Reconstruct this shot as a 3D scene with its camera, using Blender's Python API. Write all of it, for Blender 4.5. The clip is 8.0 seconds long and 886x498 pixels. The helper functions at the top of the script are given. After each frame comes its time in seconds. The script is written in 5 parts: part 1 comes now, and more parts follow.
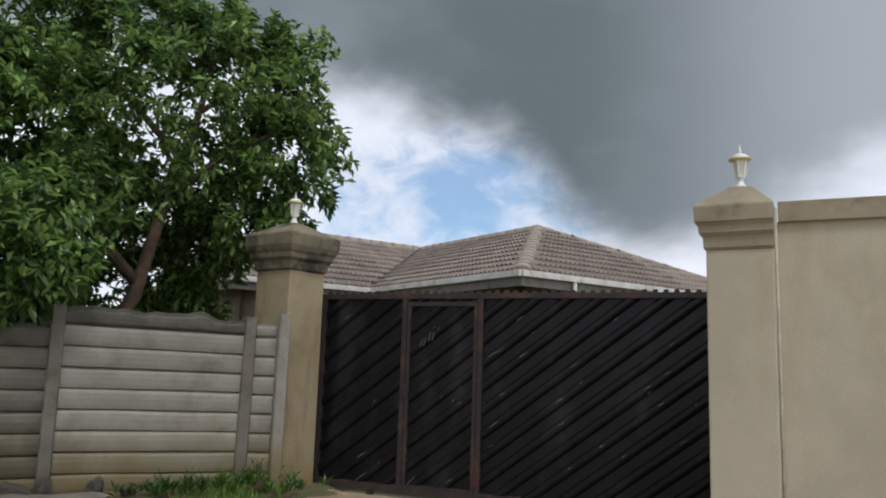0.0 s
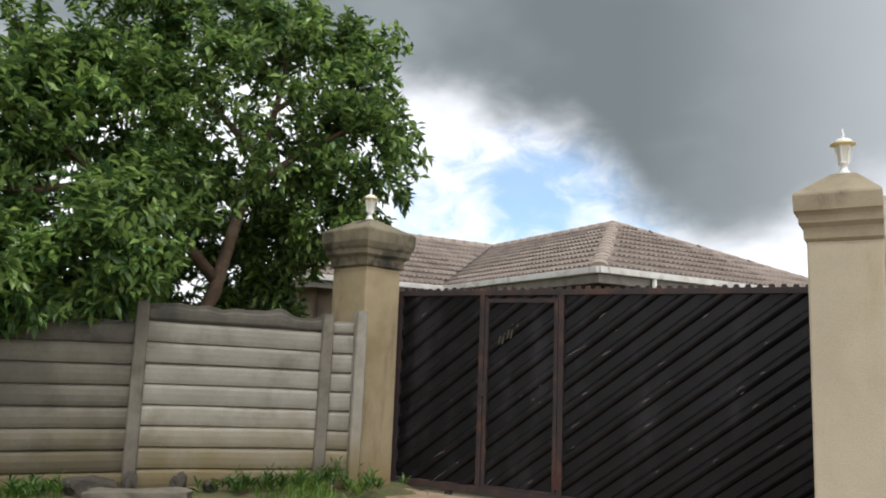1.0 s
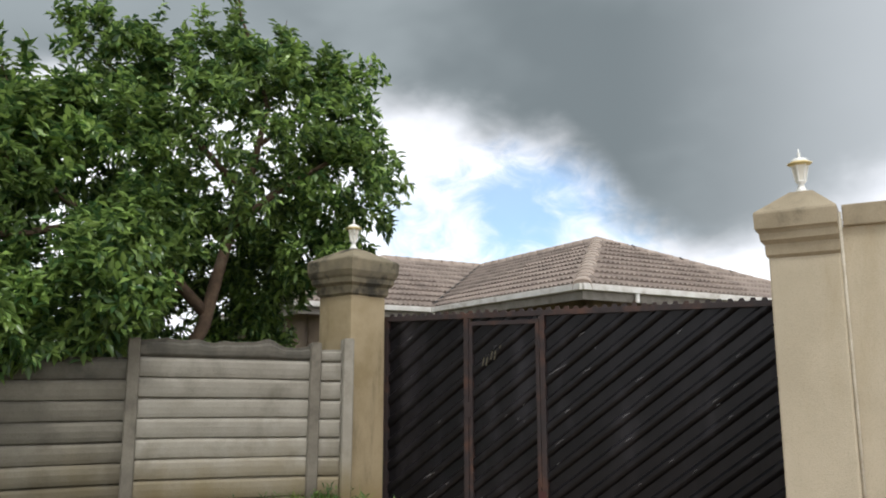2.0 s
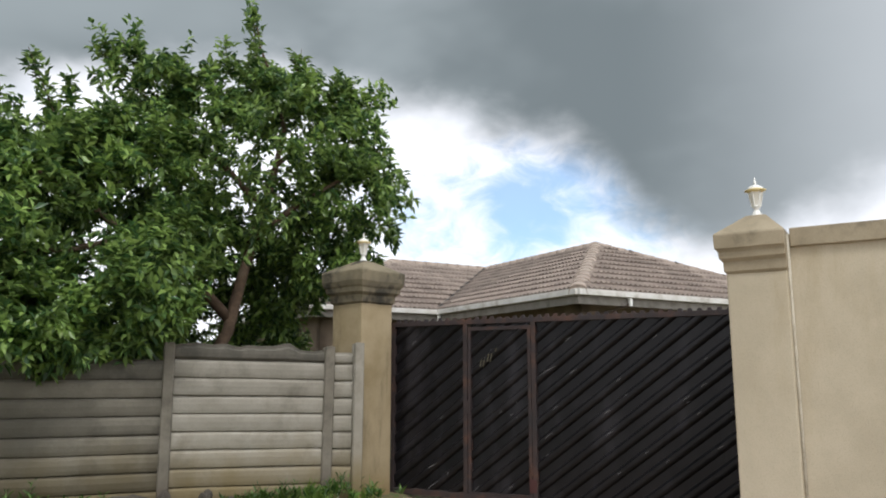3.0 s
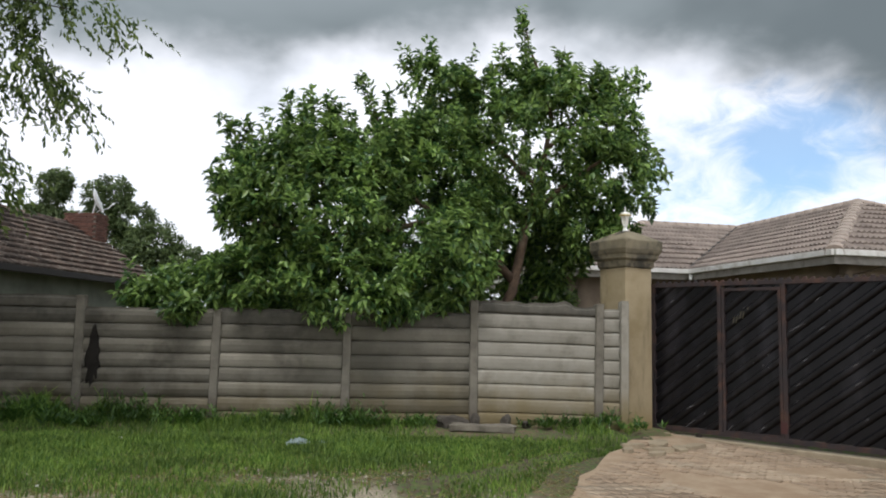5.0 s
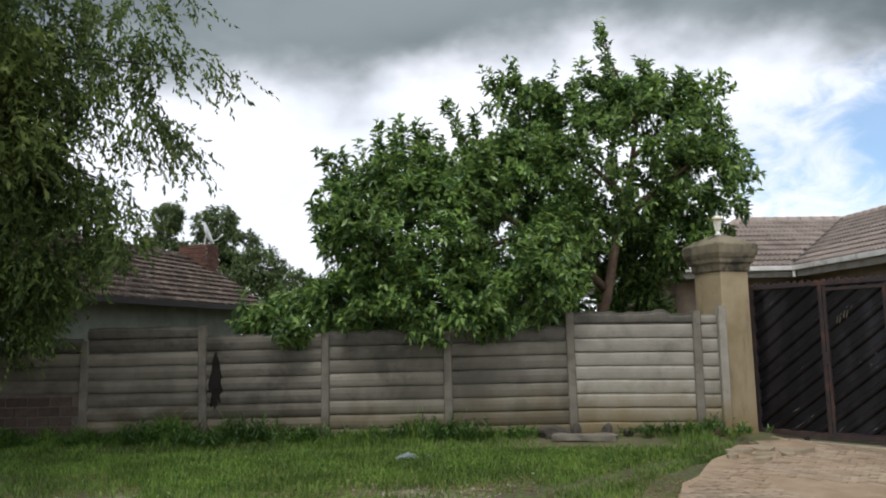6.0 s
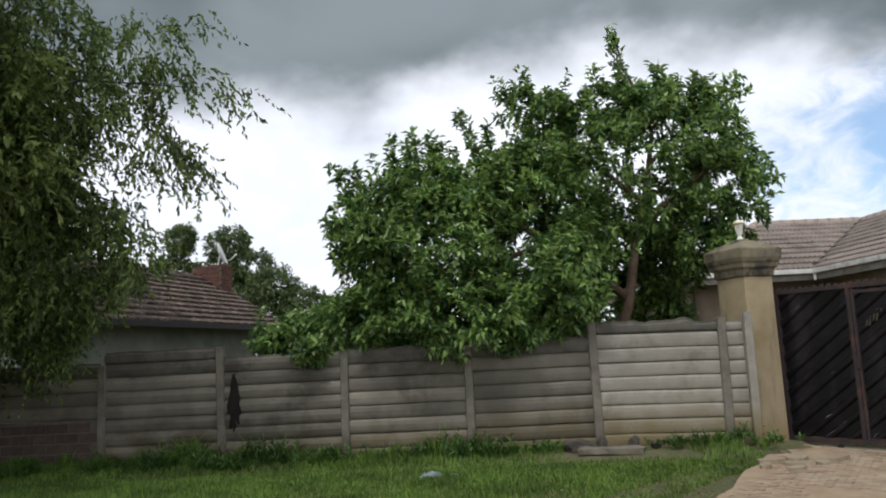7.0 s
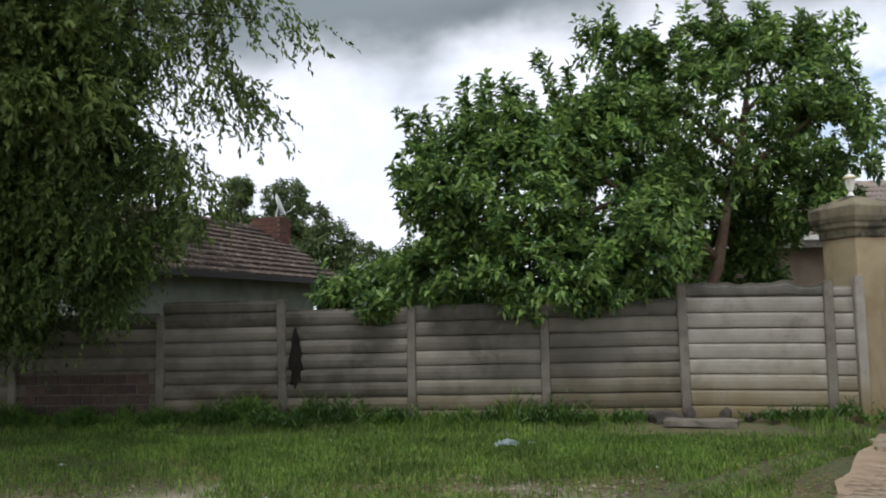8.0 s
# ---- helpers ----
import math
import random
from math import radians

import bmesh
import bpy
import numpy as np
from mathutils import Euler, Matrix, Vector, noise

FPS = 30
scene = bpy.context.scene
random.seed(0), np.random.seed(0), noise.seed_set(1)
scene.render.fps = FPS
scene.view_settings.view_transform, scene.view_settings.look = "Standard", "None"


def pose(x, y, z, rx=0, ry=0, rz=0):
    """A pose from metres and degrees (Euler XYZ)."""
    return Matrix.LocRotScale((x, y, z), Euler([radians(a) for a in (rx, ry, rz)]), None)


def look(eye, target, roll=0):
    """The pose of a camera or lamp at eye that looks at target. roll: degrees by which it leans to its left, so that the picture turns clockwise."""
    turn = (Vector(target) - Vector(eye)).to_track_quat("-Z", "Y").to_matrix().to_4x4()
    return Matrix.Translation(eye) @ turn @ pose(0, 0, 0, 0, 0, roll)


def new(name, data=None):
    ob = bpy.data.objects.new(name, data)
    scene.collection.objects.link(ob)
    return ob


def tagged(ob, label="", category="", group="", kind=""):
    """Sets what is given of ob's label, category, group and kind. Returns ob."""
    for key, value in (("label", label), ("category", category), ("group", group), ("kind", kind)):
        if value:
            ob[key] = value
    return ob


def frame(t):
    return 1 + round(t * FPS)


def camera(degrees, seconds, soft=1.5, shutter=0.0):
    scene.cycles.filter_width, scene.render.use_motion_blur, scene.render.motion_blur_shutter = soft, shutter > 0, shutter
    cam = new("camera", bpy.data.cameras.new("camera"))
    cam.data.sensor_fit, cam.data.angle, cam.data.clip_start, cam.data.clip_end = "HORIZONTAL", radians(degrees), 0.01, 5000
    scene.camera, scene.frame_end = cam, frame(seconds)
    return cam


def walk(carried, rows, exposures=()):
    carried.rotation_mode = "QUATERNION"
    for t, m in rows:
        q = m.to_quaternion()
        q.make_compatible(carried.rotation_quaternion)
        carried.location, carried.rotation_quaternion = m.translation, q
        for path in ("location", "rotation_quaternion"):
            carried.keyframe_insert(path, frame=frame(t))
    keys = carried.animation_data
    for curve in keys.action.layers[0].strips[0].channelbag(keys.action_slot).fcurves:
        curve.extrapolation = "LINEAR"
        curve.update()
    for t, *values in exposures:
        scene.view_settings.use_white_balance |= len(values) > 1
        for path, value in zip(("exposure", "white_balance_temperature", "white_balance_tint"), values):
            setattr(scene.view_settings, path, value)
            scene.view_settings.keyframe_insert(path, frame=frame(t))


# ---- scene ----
cam = camera(59.8, 8.0, soft=1.95)
PATH = [
    (0, (-2.273, -9.092, 1.498), (-1.347, -7.344, 1.797), 1.9),
    (0.5, (-2.266, -8.792, 1.475), (-1.465, -6.982, 1.766), 2.9),
    (1, (-2.268, -8.861, 1.482), (-1.504, -7.036, 1.772), 2.2),
    (1.5, (-2.24, -8.903, 1.513), (-1.452, -7.096, 1.851), 0.1),
    (3, (-2.602, -10.18, 1.556), (-1.84, -8.361, 1.889), -0.0),
    (3.5, (-2.878, -10.687, 1.572), (-2.18, -8.838, 1.879), -0.3),
    (4, (-3.212, -11.235, 1.532), (-2.662, -9.331, 1.799), -0.2),
    (4.5, (-3.452, -11.728, 1.563), (-3.099, -9.775, 1.806), 0.6),
    (5, (-3.55, -12.159, 1.495), (-3.383, -10.177, 1.708), 1.2),
    (5.2, (-3.489, -12.294, 1.525), (-3.39, -10.306, 1.721), 0.5),
    (6.3, (-3.567, -12.625, 1.614), (-3.673, -10.644, 1.87), -1.9),
    (6.5, (-3.589, -12.577, 1.619), (-3.7, -10.598, 1.885), -2.4),
    (7, (-3.638, -12.432, 1.636), (-3.743, -10.453, 1.905), -3.0),
    (7.5, (-3.73, -12.061, 1.638), (-3.877, -10.081, 1.878), -2.6),
    (8, (-4.055, -11.568, 1.642), (-4.298, -9.59, 1.811), -1.4),
]
EXPOSURES = [(0.0, -0.20, 5950, 10), (0.5, 0.08, 6200, 10), (1.5, 0.36, 6230, 10), (3.5, 0.32, 6180, 10), (4.0, 0.20, 6160, 10), (4.5, 0.19, 6120, 10), (6.5, 0.08, 6030, 10), (7.5, 0.04, 5980, 10), (8.0, 0.07, 5950, 10)]
walk(cam, [(t, look(eye, target, roll)) for t, eye, target, roll in PATH], EXPOSURES)

# ---- world and light ----
SUN_AZ, SUN_EL = 195.0, 62.0      # clockwise from +y, degrees


def build_world():
    w = bpy.data.worlds.new("world")
    scene.world = w
    w.use_nodes = True
    nt = w.node_tree
    nt.nodes.clear()
    N, Lk = nt.nodes.new, nt.links.new

    def mth(op, a, b=None, c=None, clamp=False):
        n = N("ShaderNodeMath")
        n.operation, n.use_clamp = op, clamp
        for i, v in enumerate((a, b, c)):
            if v is None:
                continue
            if isinstance(v, (int, float)):
                n.inputs[i].default_value = v
            else:
                Lk(v, n.inputs[i])
        return n.outputs[0]

    def smooth(v, lo, hi):
        n = N("ShaderNodeMapRange")
        n.interpolation_type = "SMOOTHSTEP"
        Lk(v, n.inputs[0])
        n.inputs[1].default_value, n.inputs[2].default_value = lo, hi
        return n.outputs[0]

    def mixc(f, a, b):
        n = N("ShaderNodeMix")
        n.data_type = "RGBA"
        for sock, v in ((n.inputs[0], f), (n.inputs[6], a), (n.inputs[7], b)):
            if isinstance(v, (int, float)):
                sock.default_value = v
            elif isinstance(v, tuple):
                sock.default_value = (*v, 1)
            else:
                Lk(v, sock)
        return n.outputs[2]

    def noise_tex(vec, scale, detail, rough=0.55, dist=0.0):
        n = N("ShaderNodeTexNoise")
        Lk(vec, n.inputs["Vector"])
        n.inputs["Scale"].default_value, n.inputs["Detail"].default_value = scale, detail
        n.inputs["Roughness"].default_value, n.inputs["Distortion"].default_value = rough, dist
        return n.outputs[0]

    tc = N("ShaderNodeTexCoord").outputs["Generated"]
    sep = N("ShaderNodeSeparateXYZ")
    Lk(tc, sep.inputs[0])
    x, y, z = sep.outputs
    az = mth("MULTIPLY", mth("ARCTAN2", x, y), 57.2958)
    el = mth("MULTIPLY", mth("ARCSINE", z), 57.2958)
    # stretched coordinates, so that clouds lie flat
    mp = N("ShaderNodeMapping")
    mp.inputs["Scale"].default_value = (1, 1, 1.55)
    Lk(tc, mp.inputs[0])
    flat = mp.outputs[0]
    n_edge = noise_tex(flat, 5.0, 4, 0.5, 0.1)
    n_big = noise_tex(flat, 2.3, 4, 0.5, 0.4)
    n_puff = noise_tex(flat, 7.0, 6, 0.55, 0.2)
    # lower edge of the storm cloud over azimuth
    cur = N("ShaderNodeFloatCurve")
    pts = [(-180, 16), (-60, 15), (-21, 17.8), (-11, 16.8), (-6, 18.3), (0, 20.5), (8, 21), (19, 19.6), (26, 18.2), (31, 16.4),
           (34, 14.2), (37, 11.6), (41, 9.6), (46, 9.6), (57, 13), (75, 16), (180, 16)]
    c = cur.mapping.curves[0]
    to01 = lambda p: ((p[0] + 180) / 360, p[1] / 40)
    c.points[0].location, c.points[1].location = to01(pts[0]), to01(pts[-1])
    for p in pts[1:-1]:
        c.points.new(*to01(p))
    cur.mapping.update()
    Lk(mth("DIVIDE", mth("ADD", az, 180), 360), cur.inputs["Value"])
    edge = mth("MULTIPLY", cur.outputs[0], 40)
    over = mth("SUBTRACT", el, edge)
    over = mth("ADD", over, mth("MULTIPLY", mth("SUBTRACT", n_edge, 0.5), 9.0))
    n_billow = noise_tex(flat, 11.0, 5, 0.55, 0.1)
    over = mth("ADD", over, mth("MULTIPLY", mth("SUBTRACT", n_billow, 0.5), 3.4))
    storm = smooth(over, -2.3, 4.2)
    # the storm cloud thins out behind the camera, where the day is bright
    behind = smooth(y, 0.15, -0.35)
    # below it: white cloud with a blue gap
    sky = N("ShaderNodeTexSky")
    sky.sky_type, sky.sun_disc = "NISHITA", False
    sky.sun_elevation, sky.sun_rotation = radians(SUN_EL), radians(SUN_AZ)
    blue = N("ShaderNodeVectorMath")
    blue.operation = "SCALE"
    Lk(sky.outputs[0], blue.inputs[0])
    blue.inputs["Scale"].default_value = 0.12
    dz = mth("DIVIDE", mth("SUBTRACT", az, 30.0), 10.0)
    de = mth("DIVIDE", mth("SUBTRACT", el, 12.3), 4.4)
    gap = mth("SUBTRACT", 1.35, mth("SQRT", mth("ADD", mth("MULTIPLY", dz, dz), mth("MULTIPLY", de, de))))
    n_wisp = noise_tex(flat, 16.0, 6, 0.62, 0.8)
    gap = mth("ADD", gap, mth("ADD", mth("MULTIPLY", mth("SUBTRACT", n_puff, 0.5), 2.6), mth("MULTIPLY", mth("SUBTRACT", n_wisp, 0.5), 2.4)))
    open_sky = smooth(gap, -0.25, 1.45)
    white = mixc(smooth(n_puff, 0.3, 0.65), (0.93, 0.94, 0.98), (1.08, 1.06, 1.08))
    tint = N("ShaderNodeMix")
    tint.data_type, tint.blend_type = "RGBA", "MULTIPLY"
    tint.inputs[0].default_value = 1.0
    Lk(blue.outputs[0], tint.inputs[6])
    tint.inputs[7].default_value = (0.60, 1.0, 1.18, 1)
    low = mixc(mth("MULTIPLY", open_sky, 0.74), white, tint.outputs[2])
    dark = mixc(smooth(n_big, 0.36, 0.66), (0.168, 0.193, 0.200), (0.287, 0.318, 0.325))
    lit_cloud = mixc(smooth(n_puff, 0.35, 0.65), (0.75, 0.77, 0.80), (1.25, 1.24, 1.22))
    dark = mixc(smooth(az, 36, 60), dark, (0.46, 0.48, 0.49))
    up = mixc(behind, dark, lit_cloud)
    col = mixc(storm, low, up)
    # the ground's haze below the horizon
    col = mixc(smooth(el, -1.0, -6.0), col, (0.12, 0.12, 0.09))
    bg = N("ShaderNodeBackground")
    Lk(col, bg.inputs[0])
    bg.inputs[1].default_value = 1.0
    out = N("ShaderNodeOutputWorld")
    Lk(bg.outputs[0], out.inputs[0])


build_world()
sun = new("sun", bpy.data.lights.new("sun", "SUN"))
sun.data.energy, sun.data.angle, sun.data.color = 1.7, radians(14), (1.0, 0.965, 0.91)
_d = Vector((math.sin(radians(SUN_AZ)) * math.cos(radians(SUN_EL)), math.cos(radians(SUN_AZ)) * math.cos(radians(SUN_EL)), math.sin(radians(SUN_EL))))
sun.matrix_world = look(_d * 60, (0, 0, 0))


# ---- materials ----
def material(name, base, alt=None, rough=0.85, scale=6.0, fine=60.0, bump=0.25, stain=None, stain_scale=1.2, stain_amount=0.5, metal=0.0,
             per_object=0.0, per_island=0.0, streak=False, splash=None, spec=0.5):
    """Colour in two scales of noise, with stains and a fine relief, all in world metres."""
    m = bpy.data.materials.new(name)
    m.use_nodes = True
    nt = m.node_tree
    N, Lk = nt.nodes.new, nt.links.new
    bsdf = nt.nodes["Principled BSDF"]
    geo = N("ShaderNodeNewGeometry")
    pos = geo.outputs["Position"]

    def noise_tex(scale, detail=5, vec=pos, rough=0.6):
        n = N("ShaderNodeTexNoise")
        Lk(vec, n.inputs["Vector"])
        n.inputs["Scale"].default_value, n.inputs["Detail"].default_value, n.inputs["Roughness"].default_value = scale, detail, rough
        return n.outputs[0]

    def ramp(v, lo, hi):
        n = N("ShaderNodeMapRange")
        n.interpolation_type = "SMOOTHSTEP"
        Lk(v, n.inputs[0])
        n.inputs[1].default_value, n.inputs[2].default_value = lo, hi
        return n.outputs[0]

    def mixc(f, a, b, mode="MIX"):
        n = N("ShaderNodeMix")
        n.data_type, n.blend_type = "RGBA", mode
        for sock, v in ((n.inputs[0], f), (n.inputs[6], a), (n.inputs[7], b)):
            if isinstance(v, (int, float)):
                sock.default_value = v
            elif isinstance(v, tuple):
                sock.default_value = (*v, 1)
            else:
                Lk(v, sock)
        return n.outputs[2]

    def times(v, k):
        n = N("ShaderNodeMath")
        n.operation = "MULTIPLY"
        Lk(v, n.inputs[0])
        if isinstance(k, (int, float)):
            n.inputs[1].default_value = k
        else:
            Lk(k, n.inputs[1])
        return n.outputs[0]

    alt = alt or tuple(0.7 * c for c in base)
    col = mixc(ramp(noise_tex(scale), 0.35, 0.68), base, alt)
    grain = noise_tex(fine, 3)
    col = mixc(times(ramp(grain, 0.45, 0.75), 0.35), col, tuple(0.6 * c for c in alt))
    if stain:
        vec = pos
        if streak:
            mp = N("ShaderNodeMapping")
            mp.inputs["Scale"].default_value = (1, 1, 0.22)
            Lk(pos, mp.inputs[0])
            vec = mp.outputs[0]
        col = mixc(times(ramp(noise_tex(stain_scale, 7, vec, 0.65), 0.48, 0.68), stain_amount), col, stain)
    if splash:
        colour, height = splash
        sp = N("ShaderNodeSeparateXYZ")
        Lk(pos, sp.inputs[0])
        n = N("ShaderNodeMath")
        n.operation = "ADD"
        Lk(sp.outputs[2], n.inputs[0])
        Lk(times(noise_tex(2.2, 6), -0.9 * height), n.inputs[1])
        col = mixc(times(ramp(n.outputs[0], 0.6 * height, -0.5 * height), 0.85), col, colour)
    for amount, source in ((per_object, "o"), (per_island, "i")):
        if amount:
            if source == "o":
                rnd = N("ShaderNodeObjectInfo").outputs["Random"]
            else:
                rnd = geo.outputs["Random Per Island"]
            mr = N("ShaderNodeMapRange")
            Lk(rnd, mr.inputs[0])
            mr.inputs[3].default_value, mr.inputs[4].default_value = 1 - amount, 1 + amount * 0.6
            hsv = N("ShaderNodeHueSaturation")
            Lk(col, hsv.inputs["Color"])
            Lk(mr.outputs[0], hsv.inputs["Value"])
            col = hsv.outputs[0]
    Lk(col, bsdf.inputs["Base Color"])
    bsdf.inputs["Roughness"].default_value, bsdf.inputs["Metallic"].default_value = rough, metal
    bsdf.inputs["Specular IOR Level"].default_value = spec
    if bump:
        bp = N("ShaderNodeBump")
        bp.inputs["Strength"].default_value, bp.inputs["Distance"].default_value = bump, 0.01
        Lk(grain, bp.inputs["Height"])
        Lk(bp.outputs[0], bsdf.inputs["Normal"])
    return m


def leaf_material(name, dark, light, gloss=0.38, through_light=0.35):
    m = bpy.data.materials.new(name)
    m.use_nodes = True
    nt = m.node_tree
    N, Lk = nt.nodes.new, nt.links.new
    bsdf = nt.nodes["Principled BSDF"]
    geo = N("ShaderNodeNewGeometry")
    rp = N("ShaderNodeValToRGB")
    rp.color_ramp.elements[0].color, rp.color_ramp.elements[1].color = (*dark, 1), (*light, 1)
    rp.color_ramp.elements[0].position, rp.color_ramp.elements[1].position = 0.15, 1.0
    Lk(geo.outputs["Random Per Island"], rp.inputs[0])
    n = N("ShaderNodeTexNoise")
    n.inputs["Scale"].default_value = 1.1
    Lk(geo.outputs["Position"], n.inputs["Vector"])
    hsv = N("ShaderNodeHueSaturation")
    mr = N("ShaderNodeMapRange")
    mr.inputs[1].default_value, mr.inputs[2].default_value, mr.inputs[3].default_value, mr.inputs[4].default_value = 0.35, 0.65, 0.75, 1.25
    Lk(n.outputs[0], mr.inputs[0])
    Lk(mr.outputs[0], hsv.inputs["Value"])
    Lk(rp.outputs[0], hsv.inputs["Color"])
    Lk(hsv.outputs[0], bsdf.inputs["Base Color"])
    bsdf.inputs["Roughness"].default_value = gloss
    tr = N("ShaderNodeBsdfTranslucent")
    Lk(hsv.outputs[0], tr.inputs[0])
    mix = N("ShaderNodeMixShader")
    mix.inputs[0].default_value = through_light
    Lk(bsdf.outputs[0], mix.inputs[1])
    Lk(tr.outputs[0], mix.inputs[2])
    Lk(mix.outputs[0], nt.nodes["Material Output"].inputs["Surface"])
    return m


def plain(name, colour, rough=0.5, metal=0.0, emit=0.0):
    m = bpy.data.materials.new(name)
    m.use_nodes = True
    b = m.node_tree.nodes["Principled BSDF"]
    b.inputs["Base Color"].default_value = (*colour, 1)
    b.inputs["Roughness"].default_value, b.inputs["Metallic"].default_value = rough, metal
    if emit:
        b.inputs["Emission Color"].default_value, b.inputs["Emission Strength"].default_value = (*colour, 1), emit
    return m


M_PLASTER = material("tan_plaster", (0.515, 0.448, 0.33), (0.44, 0.38, 0.275), 0.92, 1.3, 90, 0.3, (0.34, 0.265, 0.15), 1.4, 0.5, streak=True)
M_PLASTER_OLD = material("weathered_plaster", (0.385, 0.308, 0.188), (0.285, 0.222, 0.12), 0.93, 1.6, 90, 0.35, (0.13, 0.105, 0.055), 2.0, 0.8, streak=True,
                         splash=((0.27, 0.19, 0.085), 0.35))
M_CAP = material("capstone_plaster", (0.36, 0.30, 0.205), (0.29, 0.24, 0.16), 0.93, 3.0, 80, 0.4, (0.07, 0.062, 0.045), 2.6, 0.6)
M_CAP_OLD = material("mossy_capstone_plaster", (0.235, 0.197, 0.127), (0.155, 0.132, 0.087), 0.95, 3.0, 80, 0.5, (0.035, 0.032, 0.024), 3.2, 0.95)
M_PANEL = material("precast_concrete", (0.335, 0.31, 0.258), (0.275, 0.252, 0.205), 0.95, 2.4, 70, 0.4, (0.12, 0.105, 0.075), 1.5, 0.55, per_object=0.16,
                   splash=((0.185, 0.135, 0.05), 0.95))
# stained planks of the left bays, with the trees' shade darkened into the colour
M_PANEL_DIRTY_SHADED = material("stained_shaded_precast_concrete", (0.215, 0.194, 0.153), (0.145, 0.13, 0.10), 0.95, 1.6, 70, 0.45, (0.06, 0.053, 0.04), 1.1, 0.8, per_object=0.36,
                         splash=((0.098, 0.074, 0.032), 0.8))
M_PANEL_MID = material("greyed_precast_concrete", (0.19, 0.172, 0.136), (0.132, 0.119, 0.092), 0.95, 1.5, 70, 0.45, (0.075, 0.066, 0.05), 1.3, 0.7, per_object=0.2,
                       splash=((0.115, 0.086, 0.034), 0.95))
M_PANEL_CAP = material("mouldy_precast_concrete", (0.13, 0.118, 0.095), (0.085, 0.078, 0.062), 0.96, 4, 70, 0.5, (0.04, 0.037, 0.03), 2.5, 0.6, per_object=0.15)
M_POST = material("grey_concrete_post", (0.215, 0.193, 0.153), (0.148, 0.132, 0.104), 0.95, 3.0, 80, 0.45, (0.075, 0.066, 0.05), 2.0, 0.7, per_object=0.15,
                  splash=((0.085, 0.062, 0.04), 0.6))
M_GATE = material("black_painted_steel", (0.006, 0.0055, 0.0065), (0.010, 0.009, 0.010), 0.33, 3.0, 50, 0.08, (0.045, 0.042, 0.048), 2.6, 0.45, streak=True, spec=0.27)
M_RUST = material("rusty_brown_steel", (0.032, 0.020, 0.019), (0.023, 0.018, 0.019), 0.65, 5.0, 60, 0.3, (0.105, 0.046, 0.027), 2.4, 0.7)
M_TILE = material("concrete_roof_tile", (0.30, 0.245, 0.205), (0.215, 0.172, 0.145), 0.9, 2.0, 60, 0.3, (0.165, 0.13, 0.11), 0.9, 0.4, per_object=0.14, per_island=0.14)
M_RIDGE = material("ridge_tile", (0.40, 0.325, 0.27), (0.33, 0.265, 0.215), 0.9, 3.0, 60, 0.3, (0.42, 0.37, 0.31), 1.6, 0.45, per_object=0.1)
M_TILE_OLD = material("brown_weathered_roof_tile", (0.115, 0.078, 0.057), (0.07, 0.047, 0.036), 0.9, 2.0, 60, 0.4, (0.30, 0.25, 0.205), 6.0, 0.8, per_island=0.5, per_object=0.4)
M_FASCIA = material("white_painted_fascia", (0.72, 0.70, 0.66), (0.60, 0.57, 0.52), 0.6, 4.0, 50, 0.1, (0.28, 0.23, 0.17), 2.5, 0.5)
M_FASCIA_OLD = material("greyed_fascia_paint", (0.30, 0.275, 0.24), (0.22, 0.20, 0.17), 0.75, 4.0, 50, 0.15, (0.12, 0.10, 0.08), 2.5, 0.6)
M_BOARD = material("brown_eave_board", (0.13, 0.095, 0.07), None, 0.7, 4.0, 50, 0.2)
M_HOUSEWALL = material("brown_house_plaster", (0.235, 0.18, 0.13), (0.18, 0.135, 0.098), 0.92, 2.0, 70, 0.25, (0.2, 0.15, 0.1), 1.5, 0.35)
M_PALEWALL = material("grey_green_plaster", (0.215, 0.23, 0.19), (0.165, 0.178, 0.148), 0.92, 2.0, 70, 0.25, (0.11, 0.11, 0.09), 1.2, 0.5)
M_BRICK = material("red_clay_brick", (0.085, 0.055, 0.041), (0.05, 0.034, 0.027), 0.94, 8.0, 70, 0.4, (0.05, 0.037, 0.03), 2.0, 0.6, per_object=0.35)
M_CHIMNEY = material("chimney_brick", (0.145, 0.068, 0.047), (0.10, 0.047, 0.034), 0.92, 8.0, 70, 0.4, per_object=0.3)
M_MORTAR = material("grey_mortar", (0.24, 0.21, 0.17), None, 0.95, 10, 90, 0.4)
M_MORTAR_DARK = material("dirty_mortar", (0.13, 0.11, 0.088), None, 0.95, 10, 90, 0.4)
M_PAVER = material("sandy_clay_paver", (0.40, 0.30, 0.205), (0.30, 0.215, 0.142), 0.93, 2.0, 70, 0.4, (0.49, 0.405, 0.295), 0.9, 0.85, per_object=0.2, per_island=0.2)
M_THRESH = material("sandy_concrete_kerb", (0.36, 0.295, 0.20), (0.28, 0.225, 0.15), 0.94, 3.0, 70, 0.4, (0.18, 0.14, 0.09), 2.0, 0.5)
M_SLAB = material("grey_concrete_slab", (0.20, 0.175, 0.135), None, 0.95, 5.0, 80, 0.5, (0.09, 0.078, 0.056), 4.0, 0.6)
M_BARK = material("brown_bark", (0.135, 0.088, 0.055), (0.085, 0.055, 0.036), 0.95, 9.0, 40, 0.9, (0.22, 0.17, 0.12), 3.0, 0.4)
M_LEAF = leaf_material("glossy_green_leaf", (0.05, 0.108, 0.036), (0.335, 0.475, 0.125), 0.28, 0.42)
